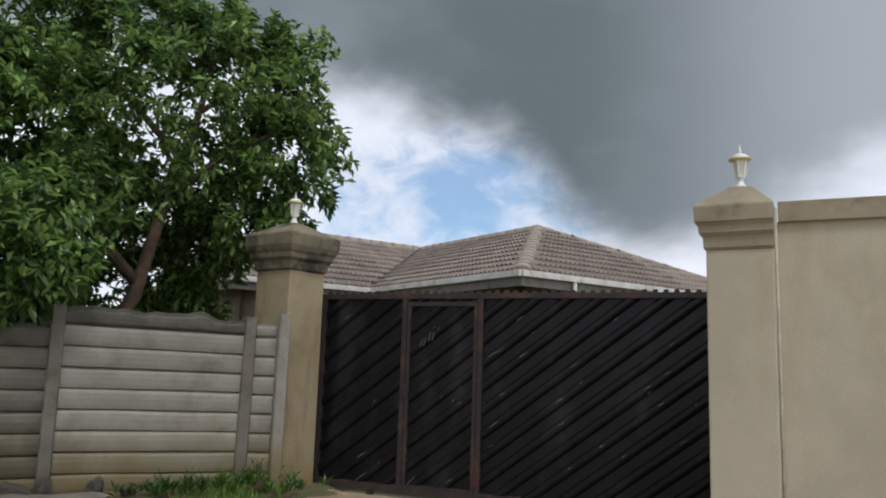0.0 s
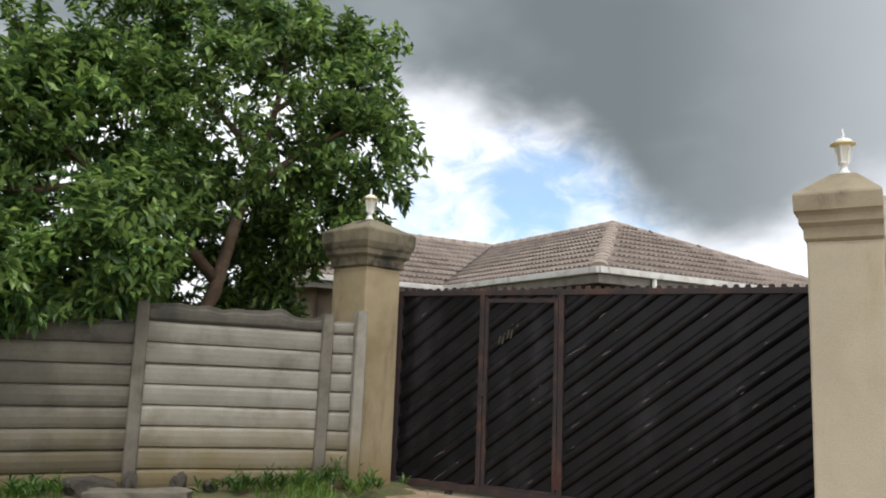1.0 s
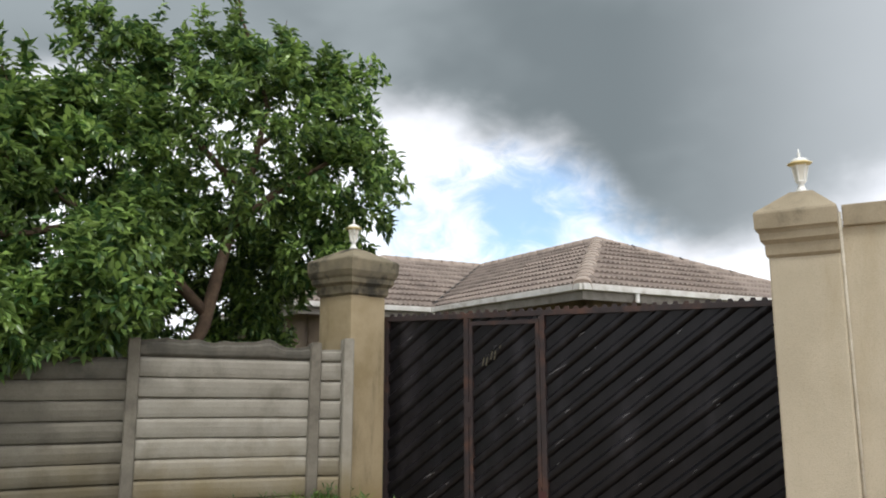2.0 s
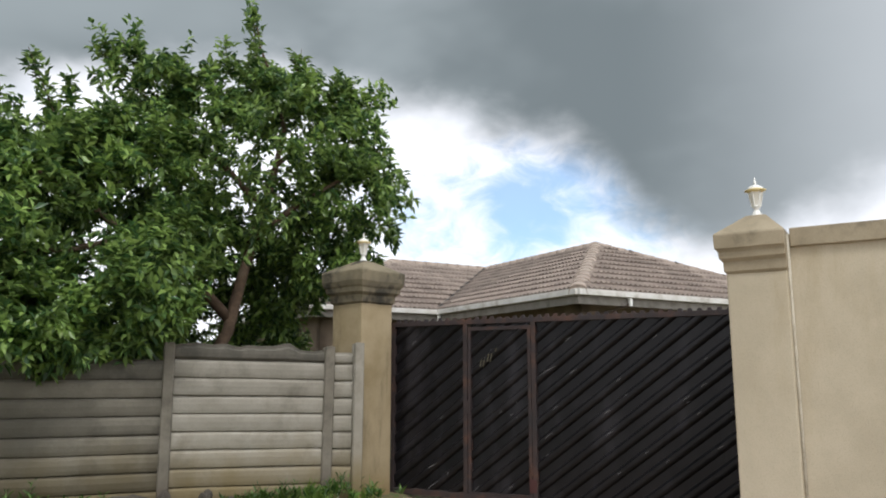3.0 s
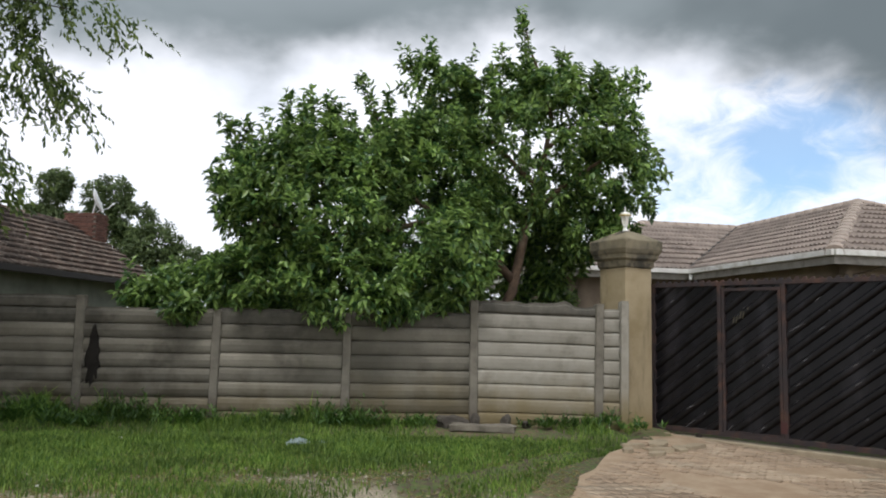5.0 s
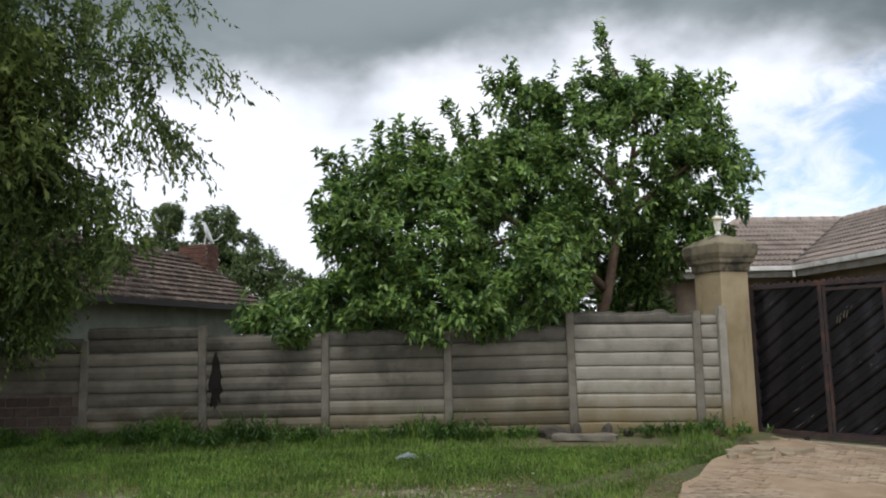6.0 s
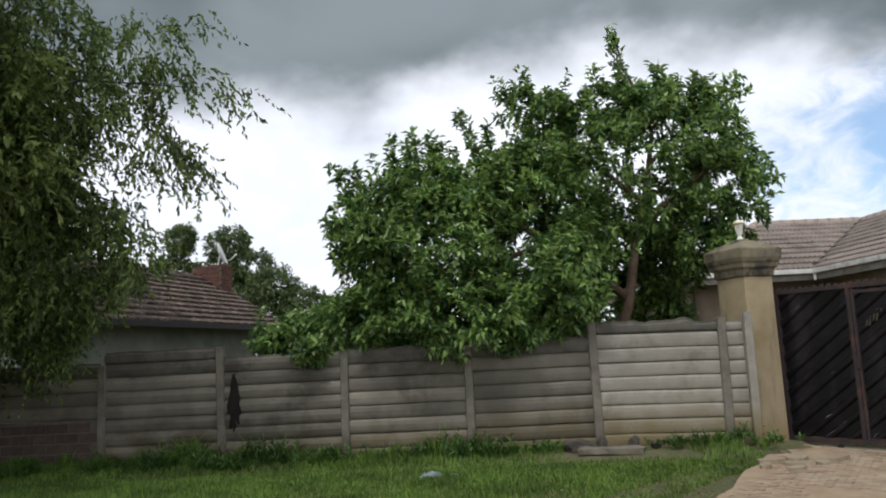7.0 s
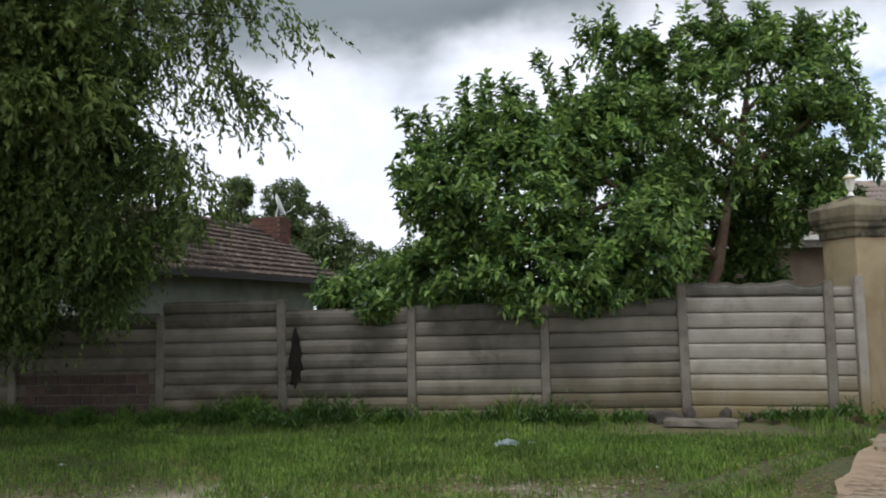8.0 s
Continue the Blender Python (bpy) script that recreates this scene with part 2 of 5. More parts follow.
M_LEAF_NEAR = leaf_material("dull_green_hanging_leaf", (0.047, 0.085, 0.022), (0.215, 0.285, 0.07), 0.65, 0.5)
# lighter copy of the hanging leaf, brightness of the outer crown in its colour
M_LEAF_PALE = leaf_material("pale_lit_leaf", (0.10, 0.145, 0.04), (0.31, 0.385, 0.115), 0.6, 0.5)
M_LEAF_FAR = leaf_material("far_olive_leaf", (0.085, 0.125, 0.05), (0.21, 0.27, 0.105), 0.6, 0.45)
M_LEAF_BUSH = leaf_material("bright_shrub_leaf", (0.05, 0.11, 0.02), (0.15, 0.25, 0.05), 0.5)
M_GRASS = leaf_material("grass_blade", (0.06, 0.13, 0.018), (0.26, 0.37, 0.065), 0.6, 0.4)
M_STRAW = leaf_material("dry_straw", (0.24, 0.19, 0.075), (0.50, 0.42, 0.20), 0.7, 0.2)
M_WEED = leaf_material("dark_weed_leaf", (0.03, 0.08, 0.014), (0.12, 0.22, 0.035), 0.5, 0.35)
M_BARK_DARK = material("dark_wet_bark", (0.045, 0.034, 0.026), (0.03, 0.023, 0.018), 0.95, 9.0, 40, 0.9)
M_WHITE = plain("white_enamel", (0.8, 0.79, 0.74), 0.35)
M_AMBER = plain("gold_painted_metal", (0.78, 0.64, 0.32), 0.4, 0.1)
M_LAMPGLASS = plain("frosted_lamp_glass", (0.78, 0.75, 0.66), 0.3)
M_DISH = plain("pale_grey_dish", (0.8, 0.8, 0.78), 0.5)
M_BAG = plain("pale_blue_plastic_film", (0.42, 0.50, 0.49), 0.25)
M_PAPER = plain("white_litter", (0.75, 0.74, 0.68), 0.7)
M_PIPE = plain("white_pvc_pipe", (0.76, 0.75, 0.71), 0.4)
M_EDGE_PALE = material("pale_edge_strip", (0.50, 0.455, 0.365), (0.38, 0.335, 0.255), 0.7, 4.0, 60, 0.2, (0.3, 0.25, 0.17), 3.0, 0.5)
M_MARK = plain("worn_cream_paint", (0.10, 0.09, 0.06), 0.7)
M_SCRAPE = plain("scraped_grey_paint", (0.17, 0.165, 0.17), 0.6)
M_PRIMER = plain("red_primer", (0.055, 0.016, 0.014), 0.7)
M_SOOT = material("black_mould", (0.014, 0.012, 0.010), (0.024, 0.021, 0.018), 0.97, 6.0, 60, 0.6, spec=0.1)
M_RUBBLE = material("dark_broken_concrete", (0.07, 0.06, 0.046), (0.045, 0.038, 0.03), 0.96, 7.0, 60, 0.6)
M_DARK = plain("dark_steel", (0.03, 0.025, 0.022), 0.6, 0.3)


def ground_material():
    m = bpy.data.materials.new("verge_soil_and_turf")
    m.use_nodes = True
    nt = m.node_tree
    N, Lk = nt.nodes.new, nt.links.new
    b = nt.nodes["Principled BSDF"]
    geo = N("ShaderNodeNewGeometry")

    def nz(scale, detail=6):
        n = N("ShaderNodeTexNoise")
        n.inputs["Scale"].default_value, n.inputs["Detail"].default_value = scale, detail
        Lk(geo.outputs["Position"], n.inputs["Vector"])
        return n.outputs[0]

    def mx(f, a, c):
        n = N("ShaderNodeMix")
        n.data_type = "RGBA"
        Lk(f, n.inputs[0])
        for s, v in ((n.inputs[6], a), (n.inputs[7], c)):
            if isinstance(v, tuple):
                s.default_value = (*v, 1)
            else:
                Lk(v, s)
        return n.outputs[2]

    def rp(v, lo, hi):
        n = N("ShaderNodeMapRange")
        n.interpolation_type = "SMOOTHSTEP"
        Lk(v, n.inputs[0])
        n.inputs[1].default_value, n.inputs[2].default_value = lo, hi
        return n.outputs[0]
    soil = mx(rp(nz(4.0), 0.35, 0.65), (0.15, 0.105, 0.062), (0.09, 0.062, 0.037))
    soil = mx(rp(nz(0.23, 2), 0.47, 0.56), soil, (0.07, 0.05, 0.032))
    soil = mx(rp(nz(45.0, 3), 0.55, 0.7), soil, (0.19, 0.15, 0.098))
    # the pale gravel shoulder along the road, with a ragged edge
    sep = N("ShaderNodeSeparateXYZ")
    Lk(geo.outputs["Position"], sep.inputs[0])
    edge = N("ShaderNodeMath")
    edge.operation = "MULTIPLY_ADD"
    Lk(nz(0.9, 5), edge.inputs[0])
    edge.inputs[1].default_value = 3.2
    Lk(sep.outputs[1], edge.inputs[2])
    gravel = mx(rp(nz(38.0, 4), 0.42, 0.62), (0.36, 0.31, 0.225), (0.22, 0.185, 0.13))
    turf = mx(rp(nz(9.0), 0.35, 0.65), (0.06, 0.105, 0.02), (0.11, 0.125, 0.036))
    col = mx(rp(nz(14.0), 0.42, 0.60), soil, turf)
    col = mx(rp(edge.outputs[0], -2.5, -3.4), col, gravel)
    Lk(col, b.inputs["Base Color"])
    b.inputs["Roughness"].default_value = 0.95
    bp = N("ShaderNodeBump")
    bp.inputs["Strength"].default_value, bp.inputs["Distance"].default_value = 0.6, 0.02
    Lk(nz(30.0, 4), bp.inputs["Height"])
    Lk(bp.outputs[0], b.inputs["Normal"])
    return m


M_GROUND = ground_material()


# ---- mesh helpers ----
def mesh_of(name, bm, mat, smooth=False):
    me = bpy.data.meshes.new(name)
    bmesh.ops.recalc_face_normals(bm, faces=bm.faces)
    if smooth:
        for f in bm.faces:
            f.smooth = True
    bm.to_mesh(me)
    bm.free()
    me.materials.append(mat)
    return me


def part(name, bm, mat, parent=None, label="", smooth=False):
    me = bm if isinstance(bm, bpy.types.Mesh) else mesh_of(name, bm, mat, smooth)
    if not me.materials:
        me.materials.append(mat)
    ob = new(name, me)
    if parent:
        ob.parent = parent
    if label:
        tagged(ob, label)
    return ob


def thing(name, label, category, group="", kind="", at=None):
    ob = new(name)
    if at is not None:
        ob.matrix_basis = at
    return tagged(ob, label, category, group, kind)


def box(bm, x0, x1, y0, y1, z0, z1, bevel=0.0, m=None):
    g = bmesh.ops.create_cube(bm, size=1.0)
    vs = g["verts"]
    for v in vs:
        v.co = Vector((x0 + (v.co.x + 0.5) * (x1 - x0), y0 + (v.co.y + 0.5) * (y1 - y0), z0 + (v.co.z + 0.5) * (z1 - z0)))
    if bevel:
        es = list({e for v in vs for e in v.link_edges})
        r = bmesh.ops.bevel(bm, geom=es, offset=bevel, segments=2, affect="EDGES", profile=0.6)
        vs = list({v for f in r["faces"] for v in f.verts} | {v for v in vs if v.is_valid})
    if m is not None:
        bmesh.ops.transform(bm, matrix=m, verts=vs)
    return vs


def solid(*args, **kw):
    bm = bmesh.new()
    box(bm, *args, **kw)
    return bm


def tube(bm, pts, radii, n=8):
    """A tapering tube along points."""
    pts = [Vector(p) for p in pts]
    rings = []
    for i, p in enumerate(pts):
        t = (pts[min(i + 1, len(pts) - 1)] - pts[max(i - 1, 0)]).normalized()
        a = t.cross(Vector((0.31, 0.95, 0.1))).normalized()
        b = t.cross(a)
        r = radii[i] if hasattr(radii, "__len__") else radii
        rings.append([bm.verts.new(p + r * (a * math.cos(2 * math.pi * k / n) + b * math.sin(2 * math.pi * k / n))) for k in range(n)])
    for q, s in zip(rings, rings[1:]):
        for k in range(n):
            bm.faces.new((q[k], q[(k + 1) % n], s[(k + 1) % n], s[k]))
    bm.faces.new(rings[0][::-1])
    bm.faces.new(rings[-1])


def lathe(bm, profile, at=(0, 0, 0), n=16):
    """Turns a profile of (radius, height) round the z axis."""
    at = Vector(at)
    rings = [[bm.verts.new(at + Vector((r * math.cos(2 * math.pi * k / n), r * math.sin(2 * math.pi * k / n), z))) for k in range(n)] for r, z in profile]
    for q, s in zip(rings, rings[1:]):
        for k in range(n):
            bm.faces.new((q[k], q[(k + 1) % n], s[(k + 1) % n], s[k]))
    bm.faces.new(rings[0][::-1])
    bm.faces.new(rings[-1])


def raw_mesh(name, co, loops_per_face, faces, mat):
    """A mesh from numpy arrays: all faces with the same number of corners."""
    me = bpy.data.meshes.new(name)
    me.vertices.add(len(co))
    me.vertices.foreach_set("co", np.ascontiguousarray(co, dtype=np.float32).ravel())
    nf = len(faces)
    me.loops.add(nf * loops_per_face)
    me.loops.foreach_set("vertex_index", np.ascontiguousarray(faces, dtype=np.int32).ravel())
    me.polygons.add(nf)
    me.polygons.foreach_set("loop_start", np.arange(nf, dtype=np.int32) * loops_per_face)
    me.update(calc_edges=True)
    me.materials.append(mat)
    return me


def unit(v):
    return v / np.maximum(np.linalg.norm(v, axis=-1, keepdims=True), 1e-9)


def leaf_mesh(name, base, along, width_dir, length, width, fold, mat):
    """Folded leaves with four corners: base, two sides and a bent tip."""
    n = len(base)
    up = unit(np.cross(width_dir, along))
    mid = base + along * (length * 0.5)[:, None]
    tip = base + along * length[:, None] - up * (length * 0.12)[:, None]
    le = mid + width_dir * (width / 2)[:, None] + up * (width * fold)[:, None]
    ri = mid - width_dir * (width / 2)[:, None] + up * (width * fold)[:, None]
    co = np.stack([base, le, tip, ri], 1).reshape(-1, 3)
    i = np.arange(n) * 4
    faces = np.stack([np.stack([i, i + 1, i + 2], 1), np.stack([i, i + 2, i + 3], 1)], 1).reshape(-1, 3)
    return raw_mesh(name, co, 3, faces, mat)


def blob_points(rng, blobs, count, shell=0.55, gap=-0.22, gap_scale=1.35):
    """Points in the outer part of a union of ellipsoids, with lumps and gaps; and their outward directions."""
    vols = np.array([b[3] * b[4] * b[5] for b in blobs]) ** (2 / 3)
    pick = rng.choice(len(blobs), count * 3, p=vols / vols.sum())
    B = np.array(blobs)[pick]
    d = unit(rng.normal(size=(count * 3, 3)))
    r = shell + (1 - shell) * rng.random(count * 3) ** 0.6
    lump = np.array([noise.noise(Vector(v * 1.9) + Vector((b * 7.3, 0, 0))) for v, b in zip(d, pick)])
    p = B[:, :3] + d * B[:, 3:6] * (r * (1 + 0.30 * lump))[:, None]
    hole = np.array([noise.noise(Vector(v * gap_scale)) for v in p])
    keep = hole > gap
    # drop what lies deep inside another blob
    for b in blobs:
        b = np.array(b)
        keep &= (((p - b[:3]) / b[3:6]) ** 2).sum(1) > 0.16
    keep = np.nonzero(keep)[0][:count]
    return p[keep], unit(d[keep] / B[keep, 3:6])


def whorl_leaves(rng, p, out, per, length, width, mat, name, droop=0.35, spread=0.9):
    n = len(p)
    axis = unit(out + np.array([0, 0, 0.35]) + rng.normal(size=(n, 3)) * 0.45)
    base = np.repeat(p, per, 0)
    ax = np.repeat(axis, per, 0)
    side = unit(np.cross(ax, rng.normal(size=(n * per, 3))))
    along = unit(ax * (0.35 + 0.4 * rng.random((n * per, 1))) + side * spread + np.array([0, 0, -droop]) * rng.random((n * per, 1)) * 1.6)
    base = base - ax * (rng.random((n * per, 1)) * length * 1.1)
    wd = unit(np.cross(along, np.array([0, 0, 1.0]) + rng.normal(size=(n * per, 3)) * 0.35))
    ln = length * (0.65 + 0.6 * rng.random(n * per))
    return leaf_mesh(name, base, along, wd, ln, ln * width, 0.25, mat)


# ---- plan ----
# fence along x, its road face at y = 0; the gate stands askew to it
GATE_O = Vector((1.8975, -0.389, 0))
GATE_ANG = -51.0
GD = Vector((math.cos(radians(GATE_ANG)), math.sin(radians(GATE_ANG)), 0))
GN = Vector((GD.y, -GD.x, 0))      # towards the road
GATE_M = Matrix.Translation(GATE_O - Vector((0, 0, 0.03))) @ Matrix.Rotation(radians(GATE_ANG), 4, "Z")   # x along the gate, -y to the road


def fall(x, y):
    """How far the ground drops in front of the gate, where the drive runs off to one side."""
    s = (x - GATE_O.x) * GD.x + (y - GATE_O.y) * GD.y
    w = (x - GATE_O.x) * GN.x + (y - GATE_O.y) * GN.y
    k = min(1.0, max(0.0, (s + 1.3 - 0.12 * max(w, 0)) / 0.9)) * min(1.0, max(0.0, (w + 0.6) / 0.5)) * min(1.0, max(0.0, (9.5 - w) / 2.5))
    return -k * min(0.24, max(0.0, 0.055 + 0.036 * (s + 1.0)))


# ---- ground ----
def ground_z(x, y):
    """Height of the verge: gentle unevenness, a low bank at the foot of the fence, and the drop before the gate."""
    if not (-18 < x < 11 and -16 < y < 3):
        return -0.02
    f = fall(x, y)
    bank = (0.15 if x < -6.5 else 0.09) * max(0.0, 1 - abs(y + 0.05) / 0.8) * min(1.0, max(0.0, (0.3 - x) / 0.6))
    return 0.035 * noise.noise(Vector((x * 0.6, y * 0.6, 3))) - 0.02 + bank + f - (0.05 if f < -0.03 else 0)


def build_ground():
    bm = bmesh.new()
    xs = [-900, -200, -60, -30] + [-18 + 0.5 * i for i in range(57)] + [14, 20, 40, 200, 900]
    ys = [-900, -200, -60, -24] + [-16 + 0.5 * i for i in range(29)] + [-1.75 + 0.25 * i for i in range(12)] + [1.5, 2, 4, 8, 20, 60, 200, 900]
    grid = [[bm.verts.new((x, y, ground_z(x, y))) for y in ys] for x in xs]
    for i in range(len(xs) - 1):
        for j in range(len(ys) - 1):
            bm.faces.new((grid[i][j], grid[i + 1][j], grid[i + 1][j + 1], grid[i][j + 1]))
    ob = part("ground", bm, M_GROUND, smooth=True)
    tagged(ob, "bare brown soil with patchy green turf", "ground", kind="structure")


build_ground()

# ---- precast fence ----
PANEL_ROWS = [0.0, 0.205, 0.43, 0.65, 0.87, 1.09, 1.31, 1.53, 1.755]
POSTS = [(0.0, 1.98), (-2.0, 2.0), (-4.0, 1.74), (-6.0, 1.76), (-8.0, 1.93), (-10.0, 1.72), (-12.5, 1.82), (-14.6, 1.74), (-16.7, 1.74)]


def post_mesh(h):
    """An H-shaped concrete post with chamfered front edges, a hand's width deep."""
    bm = bmesh.new()
    w, d = 0.068, 0.07
    prof = [(-w, -0.028), (-w + 0.014, -0.045), (w - 0.014, -0.045), (w, -0.028), (w, 0.02), (0.035, 0.024), (0.035, 0.066), (w, 0.07), (w, d + 0.05), (-w, d + 0.05),
            (-w, 0.07), (-0.035, 0.066), (-0.035, 0.024), (-w, 0.02)]
    lo = [bm.verts.new((x, y, -0.3)) for x, y in prof]
    hi = [bm.verts.new((x * 0.97, y, h + (0.008 if abs(x) < 0.06 else -0.008))) for x, y in prof]
    for k in range(len(prof)):
        bm.faces.new((lo[k], lo[(k + 1) % len(prof)], hi[(k + 1) % len(prof)], hi[k]))
    bm.faces.new(hi)
    bm.faces.new(lo[::-1])
    return mesh_of("post", bm, M_POST)


def panel_mesh(width, height, bulge, mat, wavy=0.0, seed=0.0):
    """A precast plank: flat with eased edges, or bulging like a log; wavy: height of a scalloped top."""
    bm = bmesh.new()
    nx = 14 if not wavy else 40
    y0 = 0.03
    prof = [(y0, 0.006), (y0 - 0.020, 0.015), (y0 - 0.026 - 0.5 * bulge, 0.25 * height), (y0 - 0.028 - bulge, 0.55 * height), (y0 - 0.025 - 0.6 * bulge, 0.82 * height),
            (y0 - 0.014, height - 0.016), (y0, height - 0.006), (y0 + 0.018, height - 0.004), (y0 + 0.018, height + 0.02), (y0 + 0.042, height + 0.02), (y0 + 0.042, 0.0)]
    rings = []
    for i in range(nx + 1):
        x = -width / 2 + width * i / nx
        lift = wavy * (0.3 + 0.45 * abs(math.sin(math.pi * (2.0 * i / nx + 0.15))) + 0.55 * noise.noise(Vector((x * 4.3, 2.0, seed)))) if wavy else 0.0
        ring = []
        for y, z in prof:
            k = z / height
            jig = 0.006 * noise.noise(Vector((x * 2.1, z * 3 + seed, seed)))
            sag = 0.008 * noise.noise(Vector((x * 1.3, seed * 3.1, 5)))
            ring.append(bm.verts.new((x, y + jig, z + sag + lift * k)))
        rings.append(ring)
    n = len(prof)
    for q, s in zip(rings, rings[1:]):
        for k in range(n):
            bm.faces.new((q[k], q[(k + 1) % n], s[(k + 1) % n], s[k]))
    bm.faces.new(rings[0])
    bm.faces.new(rings[-1][::-1])
    return mesh_of("panel", bm, mat)


def build_fence():
    fence = thing("precast_fence", "weathered grey precast concrete plank fence with mould and mud stains", "fence", kind="structure")
    for k, (x, h) in enumerate(POSTS):
        p = part("post", post_mesh(h), M_POST, fence)
        p.matrix_basis = pose(x, 0, 0, 0, [0.6, -0.3, 0.2, 0.5, -0.8, 0.4, 0.3, 0, 0][k], 0)
    seed = 0.0
    for k in range(len(POSTS) - 1):
        x1, x0 = POSTS[k][0] - 0.045, POSTS[k + 1][0] + 0.045
        clean = k == 0
        lift, tilt = [(0.03, 1.0), (0.017, 0.0), (0.012, 0.1), (-0.008, -0.1), (-0.012, 0.0), (0.0, 0.0), (0.0, 0.0), (0.0, 0.0)][k]
        bulge = [0.004, 0.014, 0.014, 0.026, 0.026, 0.014, 0.014, 0.014][k]
        rows = list(zip(PANEL_ROWS, PANEL_ROWS[1:]))
        if k == 5:                                   # the lower part of this bay is brickwork
            rows = [r for r in rows if r[0] > 0.8]
        for j, (z0, z1) in enumerate(rows):
            seed += 1.7
            top = j == len(rows) - 1
            mat = M_PANEL if clean else M_PANEL_MID if k == 1 and not top else (M_PANEL_DIRTY_SHADED if not top or k == 3 else M_PANEL_CAP)
            p = part("panel", panel_mesh(x1 - x0, z1 - z0, bulge, mat, seed=seed), mat, fence)
            p.matrix_basis = pose((x0 + x1) / 2, [0.0, 0.004, -0.003, 0.002][j % 4], z0 + lift, 0.6 * math.sin(seed * 2.3), tilt + 0.12 * math.sin(seed), 0)
        if k in (0, 4):
            seed += 1
            p = part("capping_panel", panel_mesh(x1 - x0, 0.10 if k == 0 else 0.15, 0.004, M_PANEL_CAP, wavy=0.10 if k == 0 else 0.03, seed=seed), M_PANEL_CAP, fence,
                     "dark mouldy capping plank with a scalloped top")
            p.matrix_basis = pose((x0 + x1) / 2, 0, PANEL_ROWS[-1] + lift, 0, tilt, 0)
    # short closing bay and end post beside the pillar
    for z0, z1 in zip(PANEL_ROWS, PANEL_ROWS[1:]):
        seed += 1.3
        p = part("panel", panel_mesh(0.25, z1 - z0 - 0.006, 0.004, M_PANEL, seed=seed), M_PANEL, fence)
        p.matrix_basis = pose(0.195, -0.035, z0, 0, 0, -24)
    p = part("capping_panel", panel_mesh(0.25, 0.13, 0.004, M_PANEL, seed=seed), M_PANEL, fence)
    p.matrix_basis = pose(0.195, -0.035, PANEL_ROWS[-1], 0, 0, -24)
    me = post_mesh(2.03)
    me.materials[0] = M_PANEL
    p = part("post", me, M_PANEL, fence)
    p.matrix_basis = pose(0.375, -0.14, 0, 0, 0.3, 0)
    # ragged dark mould crust beside a post
    bm = bmesh.new()
    ring = []
    for i in range(44):
        t = 2 * math.pi * i / 44
        k = 0.95 + 0.42 * noise.noise(Vector((math.cos(t) * 2.6, math.sin(t) * 2.6, 4))) + 0.14 * noise.noise(Vector((math.cos(t) * 7, math.sin(t) * 7, 9)))
        ring.append((-7.79 + 0.095 * k * math.cos(t) * (1.0 - 0.45 * math.sin(t) - 0.25 * math.sin(t) ** 2), 1.06 + 0.46 * k * math.sin(t)))
    a = [bm.verts.new((x, -0.036, z)) for x, z in ring]
    b = [bm.verts.new((x, 0.03, z)) for x, z in ring]
    bm.faces.new(a)
    for i in range(44):
        bm.faces.new((a[i], a[(i + 1) % 44], b[(i + 1) % 44], b[i]))
    part("mould_crust", bm, M_SOOT, fence, "dark mould crust on the planks")
    return fence


FENCE = build_fence()


# ---- gate pillars ----
def pillar_cap(half, z0, z_top, z_apex, mat, rough, over, flush):
    """Stepped cornice and a low pyramid, all in one casting; flush: no overhang on the side of the wall."""
    bm = bmesh.new()
    h = half
    o = over
    prof = [(h, z0), (h + 0.25 * o, z0 + 0.03), (h + 0.28 * o, z0 + 0.125), (h + 0.40 * o, z0 + 0.14), (h + 0.62 * o, z0 + 0.165), (h + 0.66 * o, z0 + 0.225), (h + 0.8 * o, z0 + 0.25),
            (h + 0.97 * o, z_top - 0.155), (h + o, z_top - 0.02), (h + 0.9 * o, z_top), (0.10, z_apex - 0.02), (0.03, z_apex)]
    n = 6
    rings = []
    for r, z in prof:
        ring = []
        for sx, sy in ((1, 0), (0, 1), (-1, 0), (0, -1)):
            c0 = Vector((sx - sy, sy + sx, 0)) * r
            c1 = Vector((-sy - sx, sx - sy, 0)) * r
            for i in range(n):
                p = c0.lerp(c1, i / n)
                if i == 0:
                    p *= 0.985
                p.z = z
                if flush:
                    p.x = min(p.x, half + 0.004)
                j = Vector((noise.noise(p * 3.1), noise.noise(p * 3.3 + Vector((9, 0, 0))), 0.7 * noise.noise(p * 2.7 + Vector((0, 5, 0)))))
                ring.append(bm.verts.new(p + j * rough))
        rings.append(ring)
    m = 4 * n
    for q, s in zip(rings, rings[1:]):
        for k in range(m):
            bm.faces.new((q[k], q[(k + 1) % m], s[(k + 1) % m], s[k]))
    bm.faces.new(rings[0][::-1])
    bm.faces.new(rings[-1])
    return mesh_of("capstone", bm, mat)


def build_pillar(name_label, at, half, body, cap, rough, z_neck, z_top, z_apex, over, flush=False):
    pil = thing("gate_pillar", name_label, "pillar", "pillars of the gate", at=at)
    bm = bmesh.new()
    box(bm, -half, half, -half, half, -0.6, z_neck + 0.01, 0.018)
    part("shaft", bm, body, pil)
    part("capstone", pillar_cap(half, z_neck, z_top, z_apex, cap, rough, over, flush), cap, pil, "stepped plaster capstone with a low pyramid top")
    return pil


